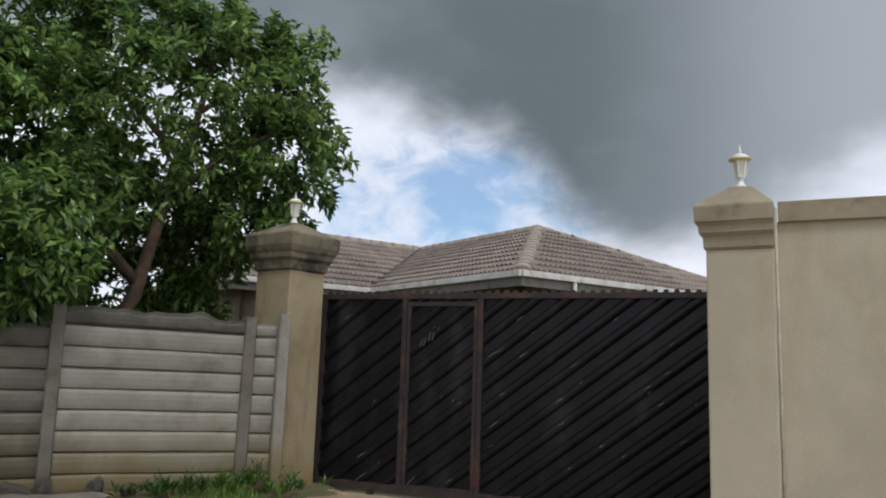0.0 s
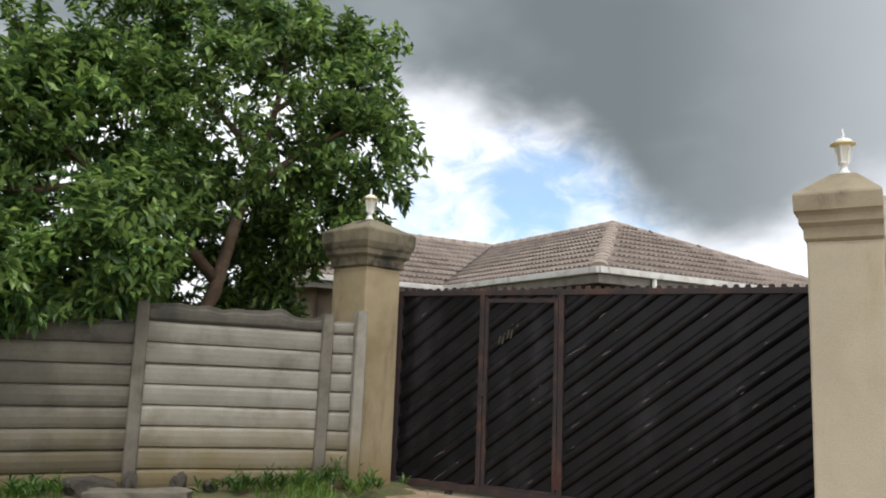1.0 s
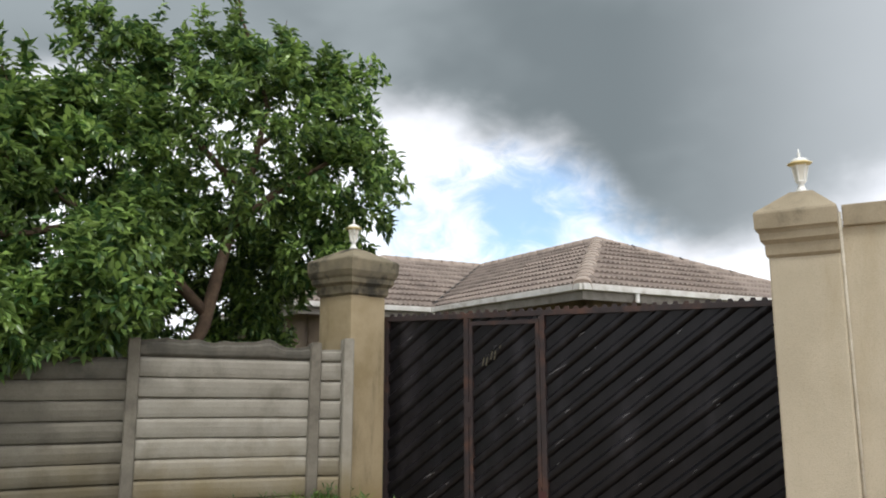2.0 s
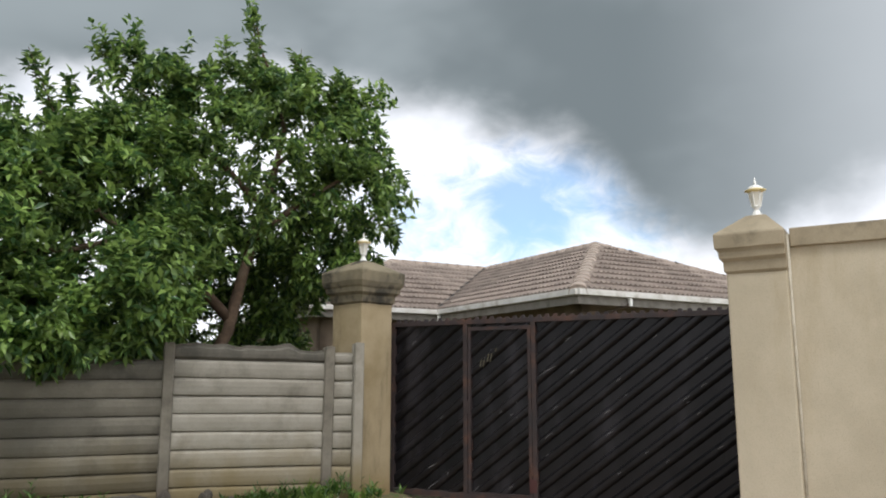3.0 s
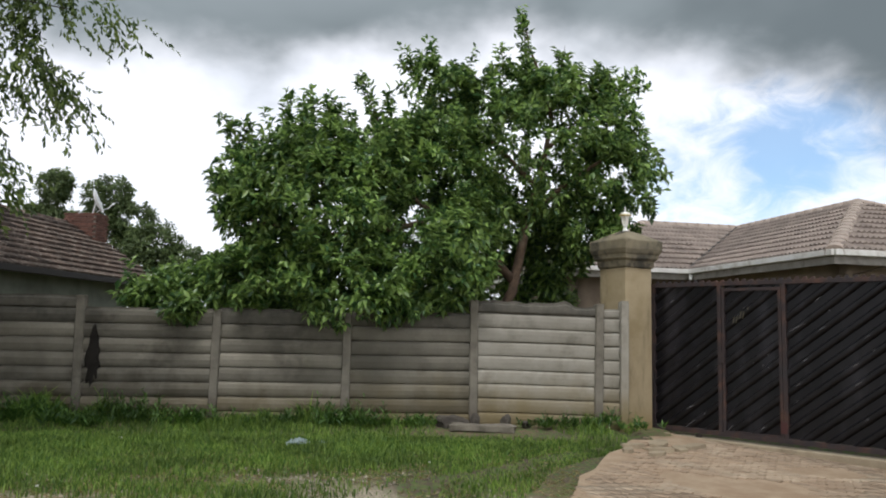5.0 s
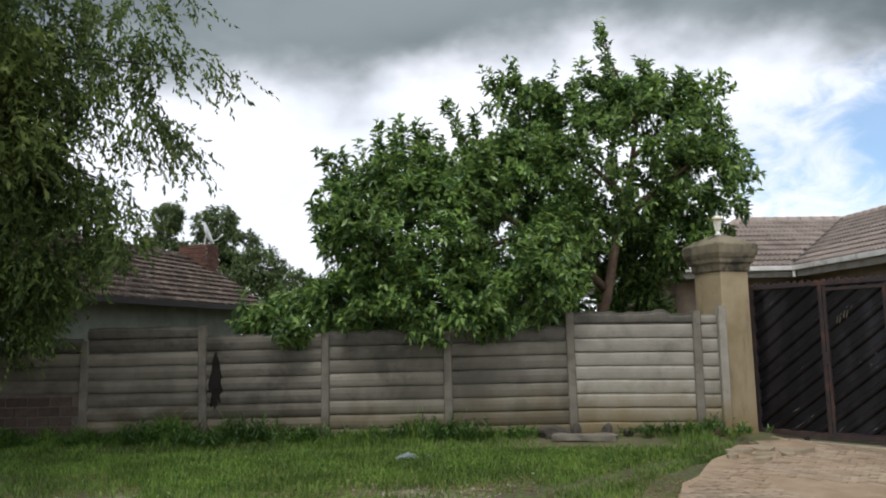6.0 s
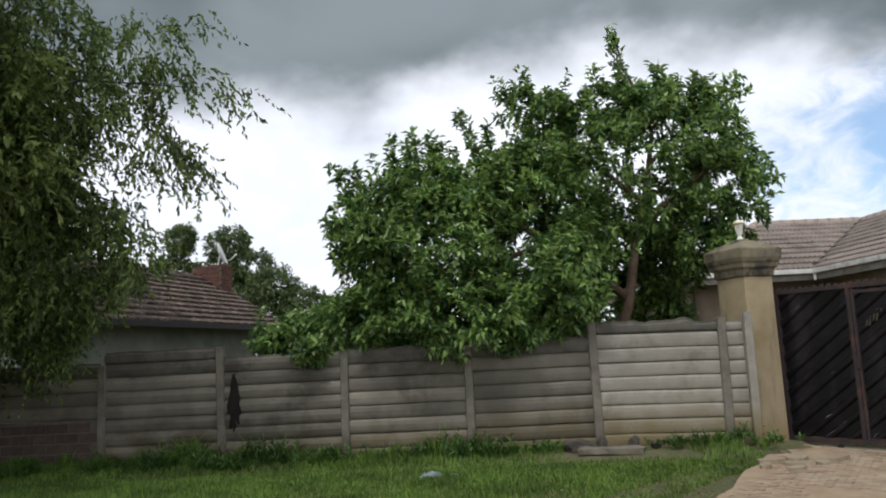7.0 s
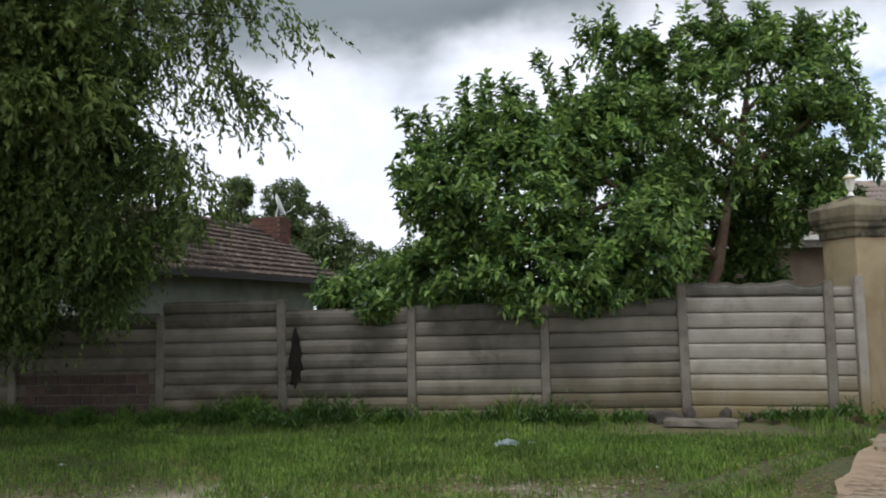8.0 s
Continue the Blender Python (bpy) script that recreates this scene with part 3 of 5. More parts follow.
LP_ANG = 27.0
LP_HALF = 0.30
_u = Vector((math.cos(radians(LP_ANG)), math.sin(radians(LP_ANG)), 0))
LP_C = Vector((0.485, 0.10, 0)) + _u * LP_HALF + Vector((-_u.y, _u.x, 0)) * LP_HALF
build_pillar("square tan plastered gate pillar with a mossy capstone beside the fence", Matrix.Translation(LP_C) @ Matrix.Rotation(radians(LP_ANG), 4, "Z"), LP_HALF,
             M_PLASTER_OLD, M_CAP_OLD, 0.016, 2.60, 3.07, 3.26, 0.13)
RP_HALF = 0.29
RP_ANG = -54.0
_u = Vector((math.cos(radians(RP_ANG)), math.sin(radians(RP_ANG)), 0))
RP_C = Vector((3.15, -4.03, 0)) + _u * RP_HALF + Vector((-_u.y, _u.x, 0)) * RP_HALF
build_pillar("square tan plastered gate pillar with a stepped capstone beside the wall", Matrix.Translation(RP_C) @ Matrix.Rotation(radians(RP_ANG), 4, "Z"), RP_HALF,
             M_PLASTER, M_CAP, 0.006, 2.62, 3.04, 3.27, 0.10, flush=True)


def build_lamp(c, z, s=1.0):
    """A small carriage lantern: foot, tapered glass body in a cage, gold rim, white dome and finial."""
    lamp = thing("pillar_lantern", "small white lantern with a gold rim on a pillar cap", "lamp", "lanterns on the pillars", at=pose(c.x, c.y, z, 0, 0, 20) @ Matrix.Diagonal((1, 1, 1.08, 1)))
    bm = bmesh.new()
    lathe(bm, [(0.052 * s, -0.03), (0.052 * s, 0.01), (0.036 * s, 0.03), (0.026 * s, 0.065), (0.044 * s, 0.085), (0.046 * s, 0.095)], n=12)
    part("foot", bm, M_WHITE, lamp, smooth=True)
    bm = bmesh.new()
    lathe(bm, [(0.042 * s, 0.094), (0.070 * s, 0.236)], n=6)
    part("glass", bm, M_LAMPGLASS, lamp, "frosted glass body")
    for k in range(6):
        a = 2 * math.pi * k / 6
        bm = bmesh.new()
        tube(bm, [(0.044 * s * math.cos(a), 0.044 * s * math.sin(a), 0.092), (0.073 * s * math.cos(a), 0.073 * s * math.sin(a), 0.24)], 0.007, 5)
        part("cage_bar", bm, M_WHITE, lamp)
    bm = bmesh.new()
    lathe(bm, [(0.07 * s, 0.232), (0.108 * s, 0.246), (0.110 * s, 0.252), (0.085 * s, 0.262)], n=16)
    part("rim", bm, M_AMBER, lamp, "pale gold lantern rim", smooth=True)
    bm = bmesh.new()
    lathe(bm, [(0.086 * s, 0.258), (0.076 * s, 0.278), (0.05 * s, 0.296), (0.018 * s, 0.306)], n=16)
    part("roof", bm, M_WHITE, lamp, smooth=True)
    bm = bmesh.new()
    lathe(bm, [(0.016 * s, 0.30), (0.012 * s, 0.318), (0.017 * s, 0.332), (0.008 * s, 0.348), (0.004 * s, 0.385)], n=10)
    part("finial", bm, M_WHITE, lamp, smooth=True)
    return lamp


build_lamp(LP_C, 3.255)
build_lamp(RP_C, 3.265)


# ---- plastered wall beside the right pillar ----
def build_side_wall():
    m = Matrix.Translation(RP_C) @ Matrix.Rotation(radians(RP_ANG), 4, "Z")
    w = thing("wall_plastered", "tan plastered boundary wall with streaks and a coping", "wall", kind="structure", at=m)
    x0, x1 = RP_HALF - 0.0, 14.0
    part("wall_face", solid(x0, x1, -0.19, 0.0, -0.6, 2.875), M_PLASTER, w)
    # pale strip added up the corner, standing in for the light on its edge
    bm = bmesh.new()
    tube(bm, [(x0 + 0.012, -0.21, -0.3), (x0 + 0.016, -0.213, 1.2), (x0 + 0.012, -0.212, 3.0)], 0.016, 8)
    part("edge_strip", bm, M_EDGE_PALE, w, "thin pale strip up the corner for its bright edge", smooth=True)
    bm = bmesh.new()
    box(bm, x0 + 0.035, x1, -0.235, 0.06, 2.87, 3.06, 0.012)
    part("coping", bm, M_CAP, w, "plaster coping")


build_side_wall()


# ---- sliding gate ----
def bar(bm, s0, s1, z0, z1, y0=-0.03, y1=0.03):
    box(bm, s0, s1, y0, y1, z0, z1, 0.004)


def rib_mesh(s0, s1, z0, z1, slope, c):
    """One raised rib on the slant, every long edge of it cut to the leaf on its own."""
    ca, sa = math.cos(radians(slope)), math.sin(radians(slope))
    t, nrm = Vector((ca, 0, sa)), Vector((-sa, 0, ca))
    edges = []
    for off, depth in ((-0.066, 0.0), (-0.045, -0.030), (-0.018, -0.042), (0.020, -0.042), (0.036, -0.032), (0.050, 0.0)):
        o = nrm * (c + off)
        a0, a1 = -1e9, 1e9
        for val, d, l, h in ((o.x, t.x, s0, s1), (o.z, t.z, z0, z1)):
            q0, q1 = (l - val) / d, (h - val) / d
            a0, a1 = max(a0, min(q0, q1)), min(a1, max(q0, q1))
        if a1 - a0 < 0.01:
            return None
        edges.append((o + t * a0 + Vector((0, depth, 0)), o + t * a1 + Vector((0, depth, 0))))
    bm = bmesh.new()
    vs = [(bm.verts.new(p), bm.verts.new(q)) for p, q in edges]
    for (p, q), (r, u) in zip(vs, vs[1:]):
        bm.faces.new((p, q, u, r))
    bm.faces.new([v[0] for v in vs])
    bm.faces.new([v[1] for v in vs])
    bm.faces.new((vs[0][0], vs[0][1], vs[-1][1], vs[-1][0]))
    return mesh_of("rib", bm, M_GATE)


def rib_sheet(parent, s0, s1, z0, z1, slope, pitch, phase):
    """Ribbed steel sheet laid on the slant: a flat plate with its raised ribs."""
    sheet = part("sheet", solid(s0, s1, 0.0, 0.006, z0, z1), M_GATE, parent)
    nrm = Vector((-math.sin(radians(slope)), 0, math.cos(radians(slope))))
    ends = [Vector((a, 0, z)).dot(nrm) for a in (s0, s1) for z in (z0, z1)]
    c = math.floor(min(ends) / pitch) * pitch + phase
    while c < max(ends):
        me = rib_mesh(s0, s1, z0, z1, slope, c)
        if me:
            part("rib", me, M_GATE, sheet)
        c += pitch


GATE_L, GATE_G2, GATE_R, GATE_TOP = -1.24, 0.92, 5.6, 2.40


RIB_SLOPE = 37.0


def build_gate():
    g = thing("sliding_gate", "black ribbed steel sliding gate in a rusty brown frame, closed", "gate", at=GATE_M)
    for s0, s1 in ((GATE_L + 0.03, -0.03), (0.02, GATE_G2 - 0.02), (GATE_G2 + 0.03, GATE_R - 0.03)):
        rib_sheet(g, s0, s1, 0.08, GATE_TOP - 0.05, RIB_SLOPE, 0.22, 0.0)
    for nm, s0, s1, z0, z1 in (("top_rail", GATE_L, GATE_R, GATE_TOP - 0.065, GATE_TOP), ("bottom_rail", GATE_L, GATE_R, 0.0, 0.075),
                               ("end_stile", GATE_L, GATE_L + 0.06, 0.075, GATE_TOP - 0.065), ("stile", -0.075, -0.012, 0.075, GATE_TOP - 0.065),
                               ("stile", GATE_G2 + 0.012, GATE_G2 + 0.075, 0.075, GATE_TOP - 0.065), ("end_stile", GATE_R - 0.06, GATE_R, 0.075, GATE_TOP - 0.065)):
        bm = bmesh.new()
        bar(bm, s0, s1, z0, z1, -0.055, 0.02)
        part(nm, bm, M_RUST, g)
    # the wicket door's own frame
    wd = part("wicket_frame", solid(-0.005, GATE_G2 + 0.005, -0.05, 0.0, GATE_TOP - 0.155, GATE_TOP - 0.105, bevel=0.004), M_RUST, g, "frame of the pedestrian door in the gate")
    for s0, s1, z0, z1 in ((-0.005, 0.042, 0.10, GATE_TOP - 0.155), (GATE_G2 - 0.042, GATE_G2 + 0.005, 0.10, GATE_TOP - 0.155), (-0.005, GATE_G2 + 0.005, 0.078, 0.10)):
        part("wicket_bar", solid(s0, s1, -0.05, 0.0, z0, z1, bevel=0.003), M_RUST, wd)
    part("lock_plate", solid(-0.06, 0.03, -0.062, -0.05, 1.12, 1.30, bevel=0.004), M_RUST, wd)
    for z in (0.35, 1.9):
        bm = bmesh.new()
        tube(bm, [(GATE_G2 + 0.005, -0.06, z), (GATE_G2 + 0.005, -0.06, z + 0.12)], 0.014, 8)
        part("hinge", bm, M_RUST, wd)
    # faded writing, as plain slanted bars brushed on the ribs
    for cx, cz, hh in ((0.215, 1.80, 0.05), (0.325, 1.875, 0.055), (0.418, 1.975, 0.02)):
        for dx in ((-0.022, 0.022) if hh > 0.03 else (0.0,)):
            bm = bmesh.new()
            tube(bm, [(cx + dx - 0.2 * hh, -0.045, cz - hh), (cx + dx + 0.2 * hh, -0.045, cz + hh)], 0.008, 6)
            part("painted_mark", bm, M_MARK, wd)
    # scrapes through the paint and a daub of red primer
    rng = np.random.default_rng(17)
    spots = [(-0.56, 0.48, 0.16), (-0.55, 0.21, 0.22), (-0.86, 2.0, 0.10), (-0.42, 0.93, 0.06), (1.15, 1.72, 0.26), (1.5, 1.55, 0.12), (2.175, 1.39, 0.05), (2.92, 1.31, 0.05), (0.12, 0.16, 0.12), (0.62, 0.14, 0.09)]
    spots += [(rng.uniform(1.1, 5.3), rng.uniform(0.3, 2.1), rng.uniform(0.03, 0.12)) for _ in range(26)] + [(rng.uniform(-1.0, 0.9), rng.uniform(0.3, 2.1), rng.uniform(0.02, 0.06)) for _ in range(9)]
    for sx, z, l in spots:
        bm = bmesh.new()
        tube(bm, [(-l / 2, 0, -0.004), (-0.1 * l, 0, 0.003), (l / 2, 0, 0.0)], [0.002, rng.uniform(0.004, 0.008), 0.002], 5)
        p = part("scrape", bm, M_SCRAPE, g, "pale scrape in the black paint")
        c = round((z * math.cos(radians(RIB_SLOPE)) - sx * math.sin(radians(RIB_SLOPE))) / 0.22) * 0.22
        z = (c + sx * math.sin(radians(RIB_SLOPE))) / math.cos(radians(RIB_SLOPE)) if l > 0.05 else z
        p.matrix_basis = pose(sx, -0.043, min(max(z, 0.15), 2.1), 0, -36 + rng.normal() * 6, 0)
    part("primer_daub", solid(GATE_G2 - 0.035, GATE_G2 + 0.06, -0.060, -0.052, 0.14, 0.31, bevel=0.003), M_PRIMER, g, "daub of red primer")
    # the sheet's cut edge stands over the top rail as a row of teeth
    bm = bmesh.new()
    s = GATE_L + 0.05
    while s < GATE_R - 0.1:
        h = 0.045 + 0.02 * noise.noise(Vector((s * 3, 0, 0)))
        a = [bm.verts.new((s + dx, y, GATE_TOP - 0.01 + z)) for y in (-0.012, 0.012) for dx, z in ((0, 0), (0.075, 0), (0.06, h), (0.018, h))]
        bm.faces.new(a[:4]), bm.faces.new(a[4:][::-1])
        for i in range(4):
            bm.faces.new((a[i], a[(i + 1) % 4], a[4 + (i + 1) % 4], a[4 + i]))
        s += 0.115
    part("top_edging", bm, M_RUST, g)
    for s in (-0.43, 2.86):
        bm = bmesh.new()
        lathe(bm, [(0.05, -0.012), (0.05, -0.006), (0.035, 0.0), (0.05, 0.006), (0.05, 0.012)], n=14)
        bmesh.ops.rotate(bm, verts=bm.verts, matrix=Matrix.Rotation(radians(90), 3, "X"))
        p = part("wheel", bm, M_DARK, g)
        p.matrix_basis = pose(s, -0.035, -0.055)
    return g


build_gate()
THRESH = part("gate_kerb", solid(-1.2, 6.2, -0.13, 0.14, -0.45, -0.06, bevel=0.02), M_THRESH)
THRESH.matrix_basis = GATE_M
tagged(THRESH, "sandy concrete kerb under the sliding gate", "kerb", kind="structure")


# ---- house behind the gate ----
H_TH, H_A, H_B, H_L = radians(7.15), 4.642, 6.11, 3.9
H_C = Vector((6.51, 4.009, 0))
H_EAVE, H_RISE = 3.43, 2.07
HOUSE_M = Matrix.Translation(H_C) @ Matrix.Rotation(H_TH, 4, "Z")


def roof_tile_mesh(w, l, t, roll=0.055):
    """One interlocking tile: two rolls, a nose in front, lying along +y up the slope."""
    bm = bmesh.new()
    nx = 8
    rows = []
    for y, lift in ((0.0, 0.0), (0.0, t), (l, t * 0.25)):
        row = []
        for i in range(nx + 1):
            x = -w / 2 + w * i / nx
            wave = roll * (0.5 - 0.5 * math.cos(4 * math.pi * i / nx)) if lift > 0 else 0.0
            row.append(bm.verts.new((x, y, lift + wave)))
        rows.append(row)
    for q, s in zip(rows, rows[1:]):
        for i in range(nx):
            bm.faces.new((q[i], q[i + 1], s[i + 1], s[i]))
    me = bpy.data.meshes.new("tile")
    bm.to_mesh(me)
    bm.free()
    return me


def inside(pt, poly):
    x, y = pt
    c = False
    for (x0, y0), (x1, y1) in zip(poly, poly[1:] + poly[:1]):
        if (y0 > y) != (y1 > y) and x < (x1 - x0) * (y - y0) / (y1 - y0) + x0:
            c = not c
    return c


def lay_tiles(roof, corners, eave_dir, parts_near, limit, tile_w, tile_l, mat, thick=0.028, roll=0.055):
    """Tiles over one slope, given by its corners (eave start, eave end, then up); nearest ones singly, the rest in one mesh."""
    o = corners[0]
    ex = eave_dir.normalized()
    nrm = (corners[1] - corners[0]).cross(corners[2] - corners[0]).normalized()
    if nrm.z < 0:
        nrm = -nrm
    ey = nrm.cross(ex).normalized()
    if ey.z < 0:
        ey = -ey
    flat = [((c - o).dot(ex), (c - o).dot(ey)) for c in corners]
    tile = roof_tile_mesh(tile_w * 0.985, tile_l * 1.12, thick, roll)
    tile.materials.append(mat)
    x0, x1 = min(f[0] for f in flat), max(f[0] for f in flat)
    y1 = max(f[1] for f in flat)
    spots = []
    j = 0
    y = -0.06
    while y < y1:
        x = x0
        while x < x1 + tile_w:
            if inside((x, max(y + tile_l * 0.5, 0.02)), flat):
                spots.append((x, y))
            x += tile_w
        y += tile_l
        j += 1
    rot = Matrix((ex, ey, nrm)).transposed().to_4x4()
    mats = [Matrix.Translation(o + ex * x + ey * y + nrm * 0.012) @ rot for x, y in spots]
    mats.sort(key=lambda m: (m.translation - parts_near).length)
    for m in mats[:limit]:
        ob = new("tile", tile)
        ob.parent = roof
        ob.matrix_basis = m
    rest = mats[limit:]
    if rest:
        base = np.array([v.co[:] for v in tile.vertices])
        fac = np.array([p.vertices[:] for p in tile.polygons])
        co = np.concatenate([base @ np.array(m.to_3x3()).T + np.array(m.translation) for m in rest])
        f = np.concatenate([fac + len(base) * i for i in range(len(rest))])
        ob = new("tiling", raw_mesh("tiling", co, 4, f, mat))
        ob.parent = roof
        tagged(ob, kind="stuff")


def poly_solid(bm, pts, drop):
    """A slab of the given outline, dropped straight down by its thickness."""
    a = [bm.verts.new(p) for p in pts]
    b = [bm.verts.new(Vector(p) - Vector((0, 0, drop))) for p in pts]
    bm.faces.new(a), bm.faces.new(b[::-1])
    n = len(pts)
    for i in range(n):
        bm.faces.new((a[i], a[(i + 1) % n], b[(i + 1) % n], b[i]))


def ridge_caps(roof, p, q, mat, step=0.42, r=0.13, name="ridge_tile"):
    """Half-round cap tiles along a ridge or hip, each lapping over the next."""
    d = q - p
    n = max(1, int(d.length / step))
    bm = bmesh.new()
    m = 7
    rings = []
    for y, k in ((0.0, 1.06), (step * 1.08, 0.94)):
        for rr in (r * k, r * k - 0.02):
            rings.append([bm.verts.new((rr * 1.15 * math.cos(math.pi * i / (m - 1)), y, rr * 0.8 * math.sin(math.pi * i / (m - 1)) - (0.035 if 0 < i < m - 1 else 0.13))) for i in range(m)])
    for a, b in ((0, 2), (1, 3), (0, 1), (2, 3)):
        for i in range(m - 1):
            bm.faces.new((rings[a][i], rings[a][i + 1], rings[b][i + 1], rings[b][i]))
    bm.faces.new(rings[1])
    me = mesh_of(name, bm, mat, True)
    y = d.normalized()
    x = y.cross(Vector((0, 0, 1))).normalized()
    rot = Matrix((x, y, x.cross(y))).transposed().to_4x4()
    for i in range(n):
        ob = new(name, me)
        ob.parent = roof
        ob.matrix_basis = Matrix.Translation(p + d * (i / n) + Vector((0, 0, 0.05))) @ rot


def build_house():
    a, b, L, h, r = H_A, H_B, H_L, H_EAVE, H_RISE
    V = lambda u, v, z: Vector((u, v, z))
    house = thing("house", "single-storey brown plastered house with a tiled hip roof and white fascia", "house", at=HOUSE_M)
    over = 0.55
    # walls under the eaves
    outline = [(over, over), (2 * a - over, over), (2 * a - over, b + 2 * a - over), (-L + over, b + 2 * a - over), (-L + over, b + over), (over, b + over)]
    for (x0, y0), (x1, y1) in zip(outline, outline[1:] + outline[:1]):
        bm = bmesh.new()
        d = Vector((x1 - x0, y1 - y0, 0))
        n = Vector((-d.y, d.x, 0)).normalized() * 0.22
        poly_solid(bm, [Vector((x0, y0, h - 0.12)), Vector((x1, y1, h - 0.12)), Vector((x1, y1, h - 0.12)) + n, Vector((x0, y0, h - 0.12)) + n], h + 0.2)
        part("wall", bm, M_HOUSEWALL, house)
    roof = part("roof", (lambda bm: (poly_solid(bm, [V(0, 0, h), V(2 * a, 0, h), V(2 * a, b + 2 * a, h), V(-L, b + 2 * a, h), V(-L, b, h), V(0, b, h)], 0.05), bm)[1])(bmesh.new()),
                M_BOARD, house, "brown concrete tile hip roof")
    A, R, W, hi = V(a, a, h + r), V(a, a + b, h + r), V(a - L, a + b, h + r), V(2 * a, b + 2 * a, h)
    slopes = [[V(0, 0, h), V(2 * a, 0, h), A], [V(0, b, h), V(0, 0, h), A, R], [V(-L, b, h), V(0, b, h), R, W], [V(-L, b + 2 * a, h), V(-L, b, h), W],
              [V(2 * a, 0, h), hi, R, A], [hi, V(-L, b + 2 * a, h), W, R]]
    for s in slopes:
        bm = bmesh.new()
        poly_solid(bm, s, 0.03)
        part("roof_slope", bm, M_TILE, roof)
    near = V(1.0, 2.0, h)
    for s, lim in zip(slopes, (110, 110, 80, 0, 0, 0)):
        lay_tiles(roof, s, s[1] - s[0], near if lim != 80 else V(-1, b, h), lim, 0.30, 0.50, M_TILE, 0.095)
    for p, q in ((V(0, 0, h), A), (V(2 * a, 0, h), A), (A, R), (W, R), (V(-L, b, h), W), (hi, R)):
        ridge_caps(roof, p, q, M_RIDGE, 0.42, 0.175)
    # the valley gutter
    bm = bmesh.new()
    d = (R - V(0, b, h)).normalized()
    sx = d.cross(Vector((0, 0, 1))).normalized()
    vs = [bm.verts.new(V(0, b, h + 0.15) + sx * k) for k in (-0.04, 0.04)] + [bm.verts.new(R + Vector((0, 0, 0.15)) + sx * k) for k in (0.04, -0.04)]
    bm.faces.new(vs)
    part("valley_gutter", bm, M_DARK, roof)
    # gutters and fascia
    ev = [V(0, 0, h), V(2 * a, 0, h), V(2 * a, b + 2 * a, h), V(-L, b + 2 * a, h), V(-L, b, h), V(0, b, h)]
    for p, q in zip(ev, ev[1:] + ev[:1]):
        d = (q - p)
        x = d.normalized()
        y = Vector((-x.y, x.x, 0))
        rot = Matrix((x, y, Vector((0, 0, 1)))).transposed().to_4x4()
        gut = part("gutter", solid(-0.05, d.length + 0.05, -0.12, 0.0, -0.075, 0.06, bevel=0.015), M_FASCIA, house, "stained white gutter")
        gut.matrix_basis = Matrix.Translation(p) @ rot
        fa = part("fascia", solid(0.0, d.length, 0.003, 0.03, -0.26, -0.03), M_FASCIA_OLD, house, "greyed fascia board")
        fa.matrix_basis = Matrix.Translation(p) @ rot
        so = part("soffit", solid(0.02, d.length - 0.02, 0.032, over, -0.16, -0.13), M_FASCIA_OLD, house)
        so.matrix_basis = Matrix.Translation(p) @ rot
    # downpipes with a swan neck
    for u, v, du, dv in ((1.46, 0.0, 0.0, over), (0.0, b - 0.12, over, 0.0)):
        top = V(u, v - 0.06, h - 0.02) if dv else V(u - 0.06, v, h - 0.02)
        low = top - Vector((0, 0, 0.24))
        foot = V(u + du - 0.45 * (dv > 0), v + dv - 0.06, h - 0.42)
        bm = bmesh.new()
        tube(bm, [top, low], 0.05, 8)
        pipe = part("downpipe", bm, M_PIPE, house)
        bm = bmesh.new()
        tube(bm, [low + Vector((0, 0, 0.03)), foot, Vector((foot.x, foot.y, 0.0))], 0.035, 8)
        part("swan_neck", bm, M_BOARD, pipe, "brown painted lower pipe")
    # windows under the front eave, mostly behind the gate
    for x in (2.4, 6.2):
        wf = part("window_frame", solid(x, x + 1.5, over - 0.03, over + 0.03, 1.1, 2.4, bevel=0.01), M_FASCIA, house)
        part("pane", solid(x + 0.06, x + 1.44, over - 0.036, over - 0.031, 1.16, 2.34), plain("dark_window_glass", (0.02, 0.025, 0.03), 0.05), wf)
    return house


build_house()


# ---- neighbour's house ----
NB_M = Matrix.Translation((-10.08, 12.0, 0)) @ Matrix.Rotation(radians(78.5), 4, "Z")     # x along the eave, away from the road; y up the slope
NB_H, NB_RISE, NB_HALF, NB_LEN = 2.72, 1.8, 2.8, 10.0


